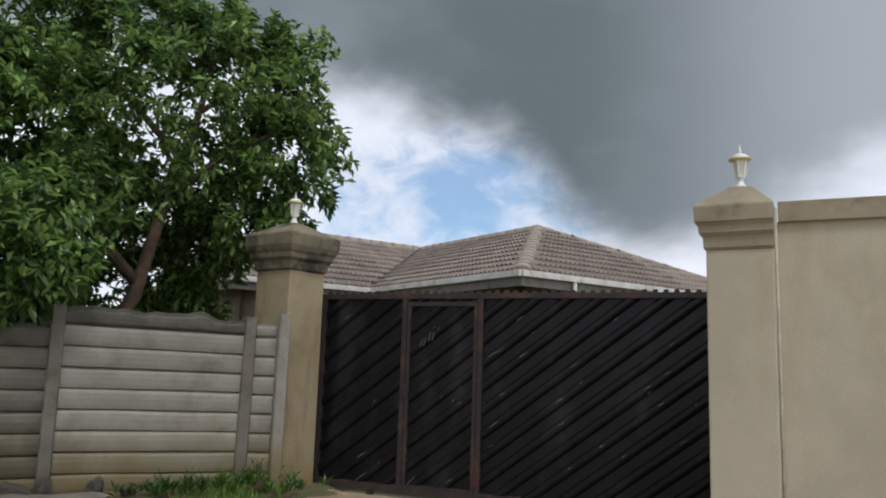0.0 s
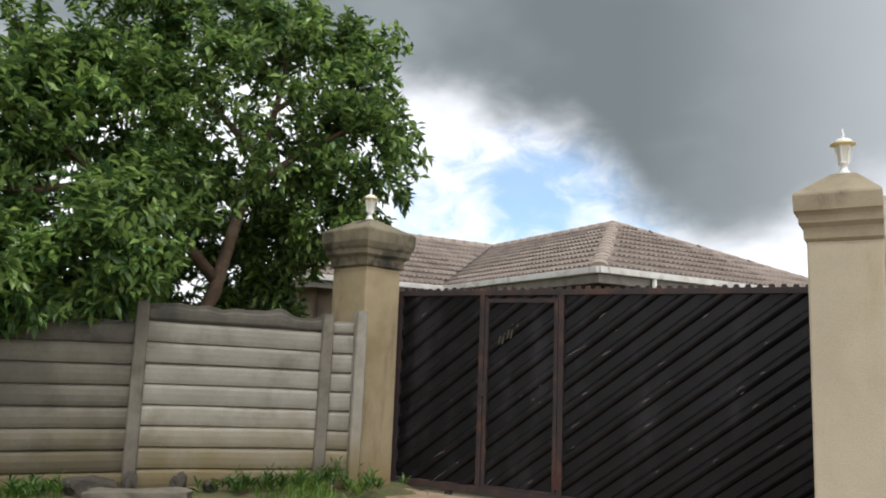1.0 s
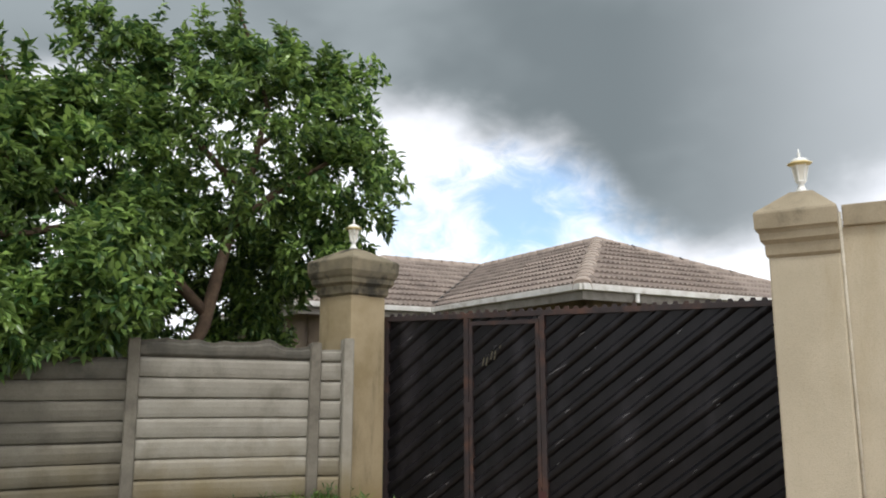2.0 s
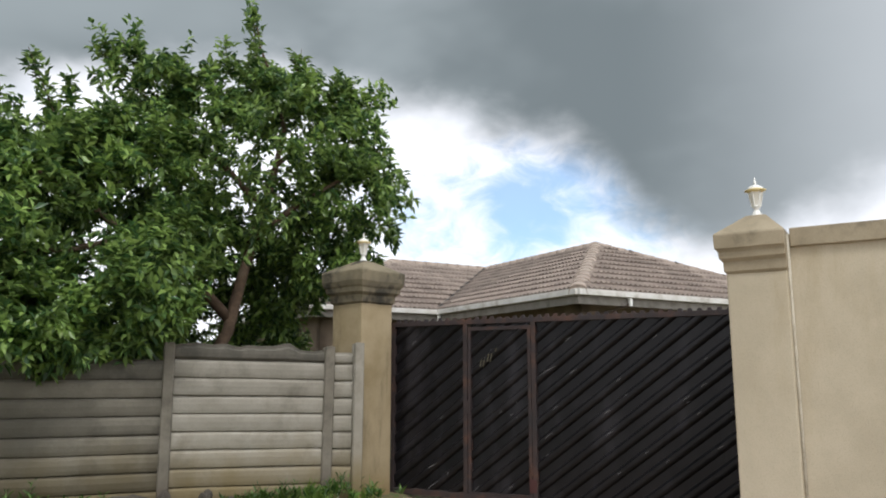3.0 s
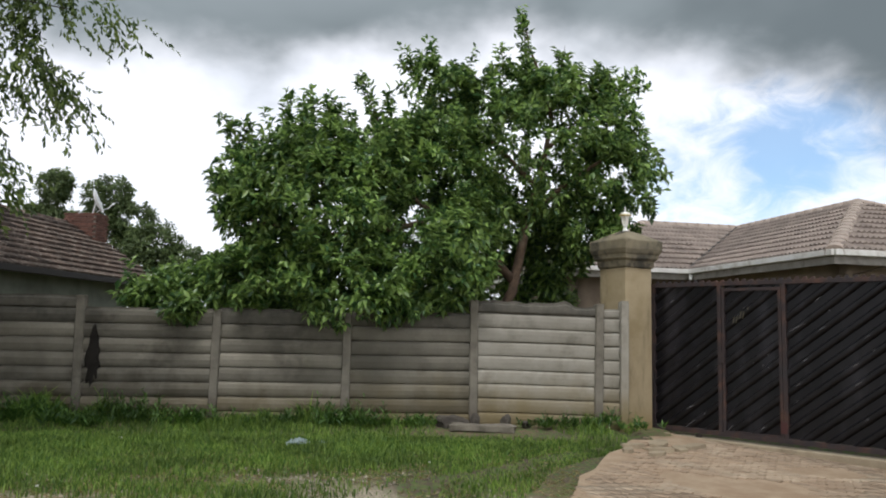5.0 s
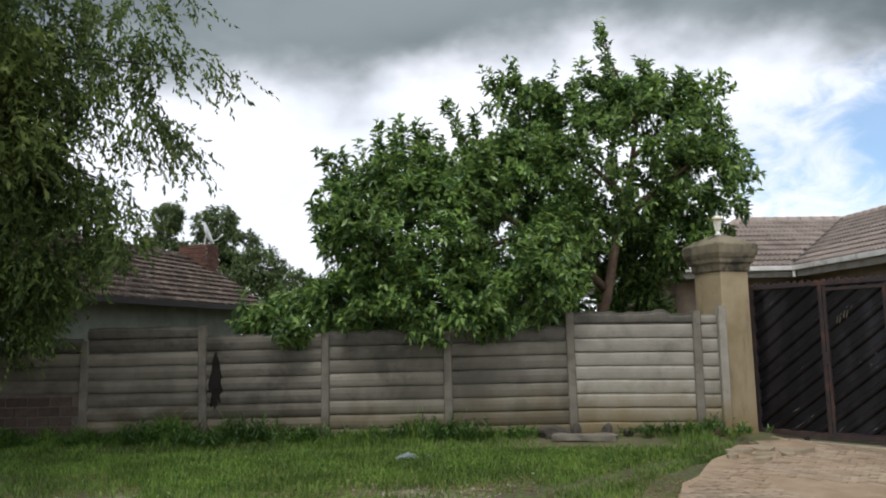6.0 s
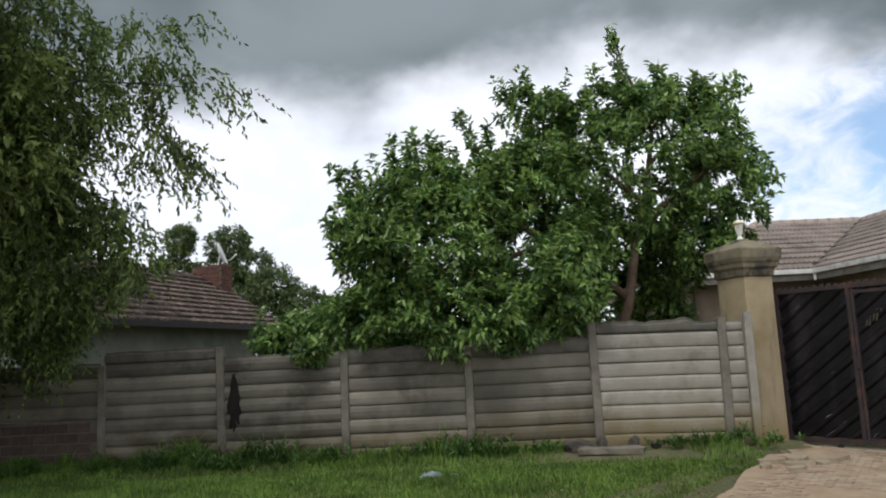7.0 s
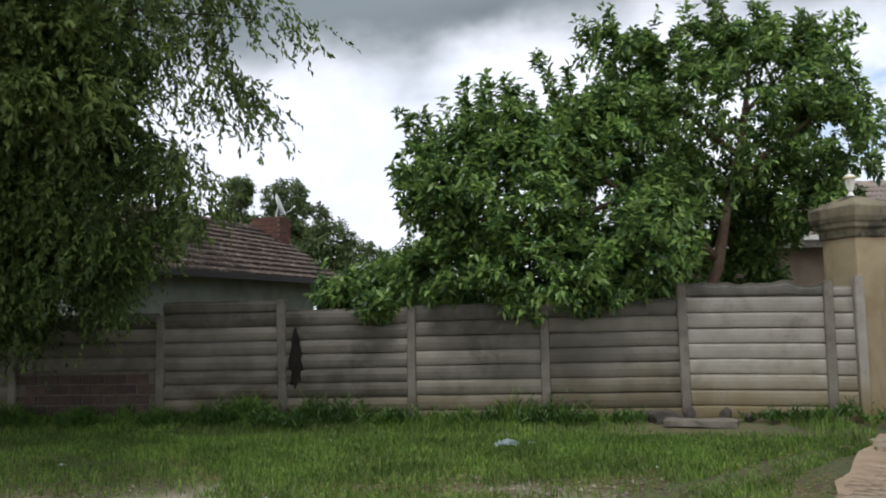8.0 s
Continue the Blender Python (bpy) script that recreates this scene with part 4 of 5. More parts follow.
def build_neighbour():
    h, rise, half, length = NB_H, NB_RISE, NB_HALF, NB_LEN
    V = Vector
    nb = thing("neighbour_house", "low house with a weathered brown tiled roof behind the fence", "house", at=NB_M)
    o = 0.55
    w = [(-length + o, o), (-1.0, o), (-1.0, 2 * half - o), (-length + o, 2 * half - o)]
    for (ax, ay), (bx, by) in zip(w, w[1:] + w[:1]):
        bm = bmesh.new()
        d = V((bx - ax, by - ay, 0))
        ax, ay = ax + d.normalized().x * 0.224, ay + d.normalized().y * 0.224
        n = V((-d.y, d.x, 0)).normalized() * 0.22
        poly_solid(bm, [V((ax, ay, h - 0.05)), V((bx, by, h - 0.05)), V((bx, by, h - 0.05)) + n, V((ax, ay, h - 0.05)) + n], h + 0.2)
        part("wall", bm, M_PALEWALL, nb)
    # the two gables
    for x in (-length + o, -1.2):
        bm = bmesh.new()
        a = [bm.verts.new((x + dx, y, z)) for dx in (0, 0.2) for y, z in ((o + 0.23, h - 0.055), (2 * half - o - 0.23, h - 0.055), (half, h + rise - 0.45))]
        bm.faces.new(a[:3]), bm.faces.new(a[3:][::-1])
        for i in range(3):
            bm.faces.new((a[i], a[(i + 1) % 3], a[3 + (i + 1) % 3], a[3 + i]))
        part("gable", bm, M_PALEWALL, nb)
    e = [V((-length, 0, h)), V((0, 0, h)), V((0, 2 * half, h)), V((-length, 2 * half, h))]
    rp, rq = V((0, half, h + rise)), V((-length, half, h + rise))
    bm = bmesh.new()
    poly_solid(bm, [e[0], e[1], rp, rq], 0.06)
    roof = part("roof", bm, M_TILE_OLD, nb, "weathered brown tile roof with pale lichen")
    bm = bmesh.new()
    poly_solid(bm, [e[2], e[3], rq, rp], 0.06)
    part("roof_slope", bm, M_TILE_OLD, roof)
    lay_tiles(roof, [e[0], e[1], rp, rq], e[1] - e[0], V((-2.5, 0, h)), 160, 0.28, 0.30, M_TILE_OLD, 0.10, 0.014)
    lay_tiles(roof, [e[2], e[3], rq, rp], e[3] - e[2], V((-2.5, 0, h)), 0, 0.28, 0.30, M_TILE_OLD, 0.10, 0.014)
    ridge_caps(roof, rq, rp, M_TILE_OLD, 0.36, 0.085)
    for p, q in ((e[0], e[1]), (e[2], e[3])):
        d = q - p
        x = d.normalized()
        y = V((-x.y, x.x, 0))
        rot = Matrix((x, y, V((0, 0, 1)))).transposed().to_4x4()
        g = part("gutter", solid(-0.05, d.length + 0.05, -0.10, 0.03, -0.12, 0.03, bevel=0.02), M_DARK, nb, "dark gutter")
        g.matrix_basis = Matrix.Translation(p) @ rot
    bm = bmesh.new()
    tube(bm, [(-0.35, -0.03, h - 0.10), (-0.7, 0.25, h - 0.35), (-0.98, 0.42, h - 0.55), (-1.0, 0.46, 0.0)], 0.04, 8)
    part("downpipe", bm, M_DARK, nb, "dark pipe bent back to the wall")
    return nb


build_neighbour()


def build_chimney():
    cm = NB_M @ pose(-0.45, 2.35, 4.3)
    ch = thing("brick_chimney", "short red brick chimney on the weathered roof", "chimney", at=cm)
    part("core", solid(-0.30, 0.30, -0.49, 0.49, -0.9, 0.50), M_MORTAR, ch)
    bm = bmesh.new()
    box(bm, -0.105, 0.105, -0.05, 0.05, -0.033, 0.033, 0.006)
    me = mesh_of("brick", bm, M_CHIMNEY)
    for j in range(17):
        z = -0.72 + j * 0.076
        for i in range(3):
            x = -0.22 + i * 0.222 + (0.05 if j % 2 else -0.02)
            for y in (-0.47, 0.47):
                ob = new("brick", me)
                ob.parent, ob.matrix_basis = ch, pose(x, y, z)
        for i in range(4):
            y = -0.34 + i * 0.222 + (0.03 if j % 2 else -0.02)
            for x in (-0.28, 0.28):
                ob = new("brick", me)
                ob.parent, ob.matrix_basis = ch, pose(x, y, z, 0, 0, 90)
    # dish on a bracket
    d = thing("satellite_dish", "pale grey satellite dish on an arm at the chimney", "satellite dish", at=Matrix.Translation(cm @ Vector((-0.05, -0.35, 0.93))))
    bm = bmesh.new()
    lathe(bm, [(0.02, -0.07), (0.16, -0.055), (0.29, -0.015), (0.38, 0.04), (0.385, 0.05), (0.29, 0.0), (0.16, -0.04), (0.02, -0.055)], n=24)
    p = part("reflector", bm, M_DISH, d, smooth=True)
    p.matrix_basis = pose(0, 0, 0, 0, 68, 10)
    bm = bmesh.new()
    tube(bm, [(-0.05, 0.0, -0.05), (-0.12, 0.02, -0.35), (-0.14, 0.02, -0.44)], 0.022, 6)
    part("bracket", bm, M_DISH, d)
    bm = bmesh.new()
    tube(bm, [(0.0, 0.0, -0.32), (0.30, 0.08, -0.2), (0.42, 0.12, -0.06)], 0.012, 6)
    part("feed_arm", bm, M_DISH, d)
    bm = bmesh.new()
    tube(bm, [(0.40, 0.12, -0.07), (0.47, 0.14, -0.03)], 0.03, 8)
    part("feed_horn", bm, M_DISH, d)


build_chimney()


# ---- trees ----
def build_main_tree():
    rng = np.random.default_rng(11)
    tree = thing("tree", "broad glossy-leaved fruit tree hanging over the fence", "tree")
    bm = bmesh.new()
    tube(bm, [(-1.5, 1.55, -0.1), (-1.42, 1.55, 1.0), (-1.3, 1.57, 1.9), (-1.12, 1.6, 2.25), (-0.98, 1.65, 2.9), (-0.8, 1.8, 3.6), (-0.5, 2.0, 4.6), (-0.3, 2.1, 5.6), (-0.55, 2.1, 6.6)],
         [0.13, 0.11, 0.095, 0.09, 0.085, 0.07, 0.055, 0.04, 0.02], 10)
    part("trunk", bm, M_BARK, tree, smooth=True)
    for pts, r in (([(-1.12, 1.62, 2.45), (-1.6, 1.5, 2.95), (-2.5, 1.3, 3.5), (-3.4, 1.0, 4.1), (-4.2, 0.8, 4.5)], 0.085), ([(-0.85, 1.8, 3.6), (-0.2, 1.6, 4.2), (0.5, 1.6, 4.7), (1.2, 1.7, 5.0)], 0.06),
                   ([(-0.6, 1.9, 4.2), (-1.3, 2.2, 5.0), (-2.0, 2.3, 5.6), (-2.7, 2.2, 6.1)], 0.06), ([(-2.5, 1.3, 3.5), (-3.2, 0.6, 3.2), (-4.4, 0.2, 3.0), (-5.6, 0.3, 3.2)], 0.06),
                   ([(-0.4, 2.0, 5.0), (0.2, 2.4, 5.6), (0.8, 2.4, 6.1)], 0.045), ([(-0.5, 2.1, 6.4), (-0.75, 2.1, 7.0), (-0.85, 2.1, 7.6)], 0.03), ([(-4.2, 0.8, 4.4), (-4.8, 0.9, 4.5), (-5.4, 1.0, 4.3)], 0.03)):
        bm = bmesh.new()
        tube(bm, pts, [r * (1 - 0.75 * i / (len(pts) - 1)) for i in range(len(pts))], 7)
        part("limb", bm, M_BARK, tree, smooth=True)
    # x, y, z and radii of the lumps of the crown
    upper = [(-0.65, 2.0, 5.0, 1.8, 1.5, 1.6), (0.86, 1.9, 4.4, 0.82, 1.1, 1.1), (-2.45, 2.0, 6.1, 0.78, 0.8, 0.66), (0.1, 2.0, 6.15, 0.8, 0.8, 0.55), (0.3, 2.0, 3.35, 0.75, 1.1, 0.45),
             (-2.45, 1.7, 4.5, 1.15, 1.1, 1.15), (-1.3, 2.0, 6.2, 0.75, 0.8, 0.5), (-1.9, 1.3, 3.45, 0.8, 0.8, 0.75), (0.85, 1.9, 5.6, 0.55, 0.6, 0.5)]
    lower = [(-4.6, 0.8, 3.4, 1.65, 1.35, 1.3), (-5.5, 0.9, 3.85, 0.85, 0.9, 0.9), (-3.7, 0.8, 4.1, 0.95, 0.9, 0.8), (-2.55, 0.4, 2.6, 1.05, 1.0, 0.95), (-3.9, 0.0, 2.25, 1.2, 0.8, 0.72),
             (-5.55, 0.6, 2.3, 1.0, 0.9, 0.66), (-7.0, 0.7, 2.0, 0.75, 0.6, 0.4), (-3.1, 1.2, 4.7, 0.75, 0.8, 0.66), (-3.3, -0.1, 1.95, 0.62, 0.4, 0.38), (-6.5, -0.05, 1.8, 0.32, 0.25, 0.28), (-4.65, 0.8, 4.65, 0.75, 0.7, 0.6)]
    inner = [(-4.4, 1.6, 2.6, 1.9, 0.5, 0.9), (-3.9, 1.3, 2.1, 1.0, 0.5, 0.75), (-1.9, 2.2, 2.3, 0.9, 0.5, 0.7), (-0.45, 3.2, 2.4, 0.65, 0.6, 0.8), (-2.4, 2.6, 2.5, 0.9, 0.7, 0.8), (-0.7, 3.3, 3.5, 1.3, 0.7, 0.8), (0.05, 3.0, 2.15, 0.42, 0.5, 0.5), (-0.15, 2.7, 3.1, 0.75, 0.6, 1.0)]
    # long shoots that stand out of the crown: foot and tip
    long_shoots = [((-0.75, 2.1, 6.3), (-0.9, 2.1, 7.75)), ((-5.75, 0.9, 4.3), (-6.3, 0.9, 5.12)), ((-5.1, 0.9, 4.6), (-5.21, 0.9, 5.55)), ((-4.75, 0.9, 4.8), (-4.8, 0.9, 5.65)),
                   ((-4.35, 0.9, 4.8), (-4.53, 0.9, 5.55)), ((-3.55, 1.2, 5.0), (-4.0, 1.2, 6.05)), ((0.5, 1.9, 6.0), (1.52, 1.9, 6.3)), ((-0.2, 2.0, 6.3), (-0.07, 2.0, 7.03)),
                   ((-2.6, 2.0, 6.0), (-3.3, 2.0, 6.6)), ((-2.4, 2.0, 6.2), (-2.9, 2.0, 6.75)), ((0.9, 1.9, 5.2), (1.5, 1.9, 5.5)), ((1.2, 1.9, 4.6), (1.92, 1.9, 4.55)), ((0.6, 1.9, 5.9), (1.4, 1.9, 6.6)),
                   ((-4.6, 0.9, 4.8), (-4.3, 0.9, 5.4)), ((-5.6, 0.9, 4.4), (-5.95, 0.9, 5.05)), ((-1.2, 2.0, 6.4), (-1.35, 2.0, 7.0)), ((-3.4, 1.2, 5.2), (-3.5, 1.2, 5.75))]
    for blobs, n, shoots in ((upper, 3700, 190), (lower, 4700, 190), (inner, 3300, 0)):
        p, out = blob_points(rng, blobs, n, 0.5, 0.09 if blobs is upper else -0.12, 2.3)
        extra = [(Vector(f), Vector(t)) for f, t in (long_shoots if blobs is upper else [])]
        for k in rng.choice(len(p), shoots, replace=False):
            if out[k][2] > -0.45 and p[k][0] < 1.1:
                f = Vector(p[k])
                extra.append((f, f + (Vector(out[k]) + Vector((0, 0, 0.55))).normalized() * rng.uniform(0.22, 0.5)))
        sp, so = [], []
        for f, t in extra:
            d = t - f
            m = max(3, int(d.length / (0.04 if d.length > 0.55 else 0.085)))
            for q in range(m):
                sp.append(f + d * ((q + 0.6) / m) + Vector(rng.normal(size=3) * (0.05 if d.length > 0.55 else 0.02)))
                so.append(d.normalized())
            if d.length > 0.55:
                tw = bmesh.new()
                tube(tw, [f, t], [0.012, 0.004], 5)
                part("twig", tw, M_BARK, tree)
        if sp:
            p, out = np.concatenate([p, np.array(sp)]), np.concatenate([out, np.array(so)])
        part("crown", whorl_leaves(rng, p, out, 7, 0.163, 0.40, M_LEAF, "crown"), M_LEAF, tree)
    return tree


build_main_tree()


def build_hanging_tree():
    rng = np.random.default_rng(5)
    tree = thing("roadside_tree", "large shady tree with drooping fine leaves in front of the fence, crown extended unseen for shade", "tree")
    bm = bmesh.new()
    tube(bm, [(-13.9, -1.7, -0.2), (-13.7, -1.7, 1.4), (-13.3, -1.8, 2.8), (-12.6, -2.0, 4.2), (-11.6, -2.2, 5.6), (-10.6, -2.2, 7.0)], [0.30, 0.24, 0.2, 0.16, 0.1, 0.04], 12)
    part("trunk", bm, M_BARK_DARK, tree, smooth=True)
    # the third limb is added to carry a shading lump out of view
    for pts, r in (([(-13.2, -1.8, 3.0), (-12.0, -2.6, 4.2), (-10.4, -3.0, 5.0), (-9.0, -2.6, 5.6), (-7.6, -2.3, 5.5)], 0.035), ([(-12.6, -2.0, 4.2), (-11.2, -1.2, 4.8), (-9.8, -1.6, 4.4), (-8.8, -1.9, 4.0)], 0.05),
                   ([(-13.2, -1.8, 3.0), (-13.2, -3.2, 5.0), (-12.6, -4.8, 6.4), (-11.6, -6.4, 7.2)], 0.12)):
        bm = bmesh.new()
        tube(bm, pts, [r * (1 - 0.8 * i / (len(pts) - 1)) for i in range(len(pts))], 7)
        part("limb", bm, M_BARK_DARK, tree, smooth=True)
    # the last three lumps are unseen, added to shade the left fence and ground
    blobs = [(-11.7, -2.0, 4.9, 2.2, 1.7, 2.3), (-10.0, -2.2, 5.9, 1.0, 1.2, 1.5), (-10.3, -1.6, 3.5, 1.3, 1.1, 1.2), (-12.6, -2.2, 3.2, 1.6, 1.5, 1.5),
             (-10.7, -1.3, 2.6, 1.15, 0.9, 1.0), (-11.6, -1.6, 3.4, 1.7, 1.2, 1.7), (-10.8, -2.0, 4.6, 1.4, 1.1, 1.4), (-12.0, -1.2, 2.4, 1.5, 0.9, 1.1), (-13.4, -4.2, 6.2, 2.4, 1.7, 1.5), (-11.6, -3.5, 8.2, 2.9, 1.9, 0.9), (-11.5, -6.6, 7.2, 2.5, 2.2, 1.2)]
    lace = [(-8.9, -2.3, 5.0, 0.65, 0.6, 0.8), (-8.5, -2.3, 6.2, 0.7, 0.6, 0.5), (-9.1, -1.9, 3.7, 0.6, 0.5, 0.75), (-9.1, -2.3, 5.7, 0.7, 0.6, 0.8),
            (-8.5, -2.2, 3.45, 0.4, 0.4, 0.42), (-7.85, -2.2, 5.6, 0.5, 0.5, 0.4), (-8.0, -2.2, 4.7, 0.4, 0.4, 0.45), (-9.5, -1.9, 2.9, 0.5, 0.5, 0.5), (-8.35, -2.2, 3.15, 0.3, 0.35, 0.3)]
    p, out = blob_points(rng, blobs, 19000, 0.35)
    lp, lo = blob_points(rng, lace, 520, 0.2, -0.03, 2.4)
    p, out = np.concatenate([p, lp]), np.concatenate([out, lo])
    # a thin spray reaching out on its own, and a few hanging strands at the edge
    reach = [((-8.2, -2.3, 6.1), (-6.75, -2.2, 5.35), 34), ((-8.3, -2.3, 5.3), (-7.35, -2.3, 4.3), 34), ((-8.5, -2.2, 4.6), (-7.45, -2.2, 4.1), 26), ((-8.2, -2.4, 6.4), (-7.3, -2.4, 6.5), 20)]
    extra = np.concatenate([np.array(a) + (np.array(b) - np.array(a)) * rng.random((m, 1)) + rng.normal(size=(m, 3)) * 0.07 for a, b, m in reach])
    p = np.concatenate([p, extra])
    out = np.concatenate([out, unit(rng.normal(size=extra.shape) * 0.5 + np.array([0.6, -0.2, -0.2]))])
    per = 11
    n = len(p)
    # drooping strands of leaves
    droop = unit(out * np.array([0.55, 0.55, 0.1]) + np.array([0, 0, -0.75]) + rng.normal(size=(n, 3)) * 0.25)
    k = np.tile(np.arange(per), n)
    length = np.repeat(0.25 + 0.45 * rng.random(n), per)
    base = np.repeat(p, per, 0) + np.repeat(droop, per, 0) * (k / per * length)[:, None]
    along = unit(np.repeat(droop, per, 0) * 0.6 + rng.normal(size=(n * per, 3)) * 0.55 + np.array([0, 0, -0.5]))
    wd = unit(np.cross(along, rng.normal(size=(n * per, 3))))
    ln = 0.10 * (0.6 + 0.7 * rng.random(n * per))
    part("crown", leaf_mesh("crown", base, along, wd, ln, ln * 0.42, 0.2, M_LEAF_NEAR), M_LEAF_NEAR, tree)
    # paler sprays on the outside, their lighter colour standing in for light there
    front = [(-11.6, -3.2, 5.4, 1.9, 0.8, 1.1), (-10.1, -3.0, 5.8, 0.8, 0.7, 0.9), (-10.6, -3.1, 4.4, 1.4, 0.6, 0.7), (-12.6, -3.4, 4.2, 1.2, 0.6, 0.8)]
    p, out = blob_points(rng, front, 2100, 0.3, -0.05, 1.7)
    n = len(p)
    droop = unit(out * np.array([0.7, 0.7, 0.2]) + np.array([0.1, -0.25, -0.5]) + rng.normal(size=(n, 3)) * 0.25)
    k = np.tile(np.arange(per), n)
    length = np.repeat(0.25 + 0.4 * rng.random(n), per)
    base = np.repeat(p, per, 0) + np.repeat(droop, per, 0) * (k / per * length)[:, None]
    along = unit(np.repeat(droop, per, 0) * 0.7 + rng.normal(size=(n * per, 3)) * 0.5 + np.array([0, 0, -0.2]))
    wd = unit(np.cross(along, np.array([0, 0.3, 1.0]) + rng.normal(size=(n * per, 3)) * 0.5))
    ln = 0.13 * (0.6 + 0.7 * rng.random(n * per))
    part("lit_sprays", leaf_mesh("lit_sprays", base, along, wd, ln, ln * 0.38, 0.2, M_LEAF_PALE), M_LEAF_PALE, tree, "paler yellow-green outer leaves, light put into their colour")
    return tree


build_hanging_tree()


def build_far_trees():
    rng = np.random.default_rng(8)
    for label, trunk, blobs, n, mat, leaf in (
            ("tall dark gum tree with rounded clumps beyond the roofs", (-20.5, 30.5), [(-20.75, 30, 8.8, 0.95, 1.0, 1.0), (-21.2, 30, 7.0, 1.2, 1.0, 1.0), (-19.8, 30, 6.4, 1.3, 1.2, 1.2)], 1500, M_LEAF_FAR, 0.24),
            ("tall dark gum tree with rounded clumps beyond the roofs", (-17.4, 30.5), [(-18.0, 30, 8.3, 1.35, 1.2, 1.2), (-16.9, 30, 6.9, 1.5, 1.2, 1.3), (-18.2, 30, 5.8, 2.2, 1.5, 1.6)], 2200, M_LEAF_FAR, 0.24),
            ("dark spreading tree beyond the roofs", (-14.6, 29.5), [(-15.3, 29, 5.6, 1.6, 1.4, 1.4), (-13.6, 29, 4.6, 1.6, 1.4, 1.2), (-15.6, 29, 4.0, 2.0, 1.5, 1.5), (-11.5, 29, 3.6, 1.6, 1.3, 1.2)], 2600, M_LEAF_FAR, 0.24),
            ("dark spreading tree beyond the roofs", (-27.5, 30), [(-26, 30, 6.0, 3.0, 2, 2.5), (-29, 30, 5.0, 3.0, 2, 2.5)], 2000, M_LEAF_FAR, 0.26),
            ("bright green shrub behind the fence", (-8.0, 9.5), [(-7.5, 9.6, 2.9, 1.05, 1.0, 0.9), (-7.0, 8.6, 2.3, 1.0, 0.9, 0.9), (-6.3, 6.0, 1.8, 0.9, 0.9, 0.8), (-9.25, 7.8, 2.0, 0.5, 0.6, 0.5), (-8.5, 8.2, 1.9, 0.45, 0.5, 0.45)], 2100, M_LEAF_BUSH, 0.13)):
        t = thing("tree" if "tree" in label else "shrub", label, "tree" if "tree" in label else "shrub")
        top = blobs[0]
        bm = bmesh.new()
        tube(bm, [(trunk[0], trunk[1], -0.1), (trunk[0], trunk[1], top[2] * 0.45), (top[0], top[1], top[2])], [0.12 * top[3] + 0.05, 0.08 * top[3] + 0.03, 0.02], 8)
        part("trunk", bm, M_BARK, t)
        p, out = blob_points(rng, blobs, n)
        part("crown", whorl_leaves(rng, p, out, 6, leaf, 0.42, mat, "crown"), mat, t)


build_far_trees()


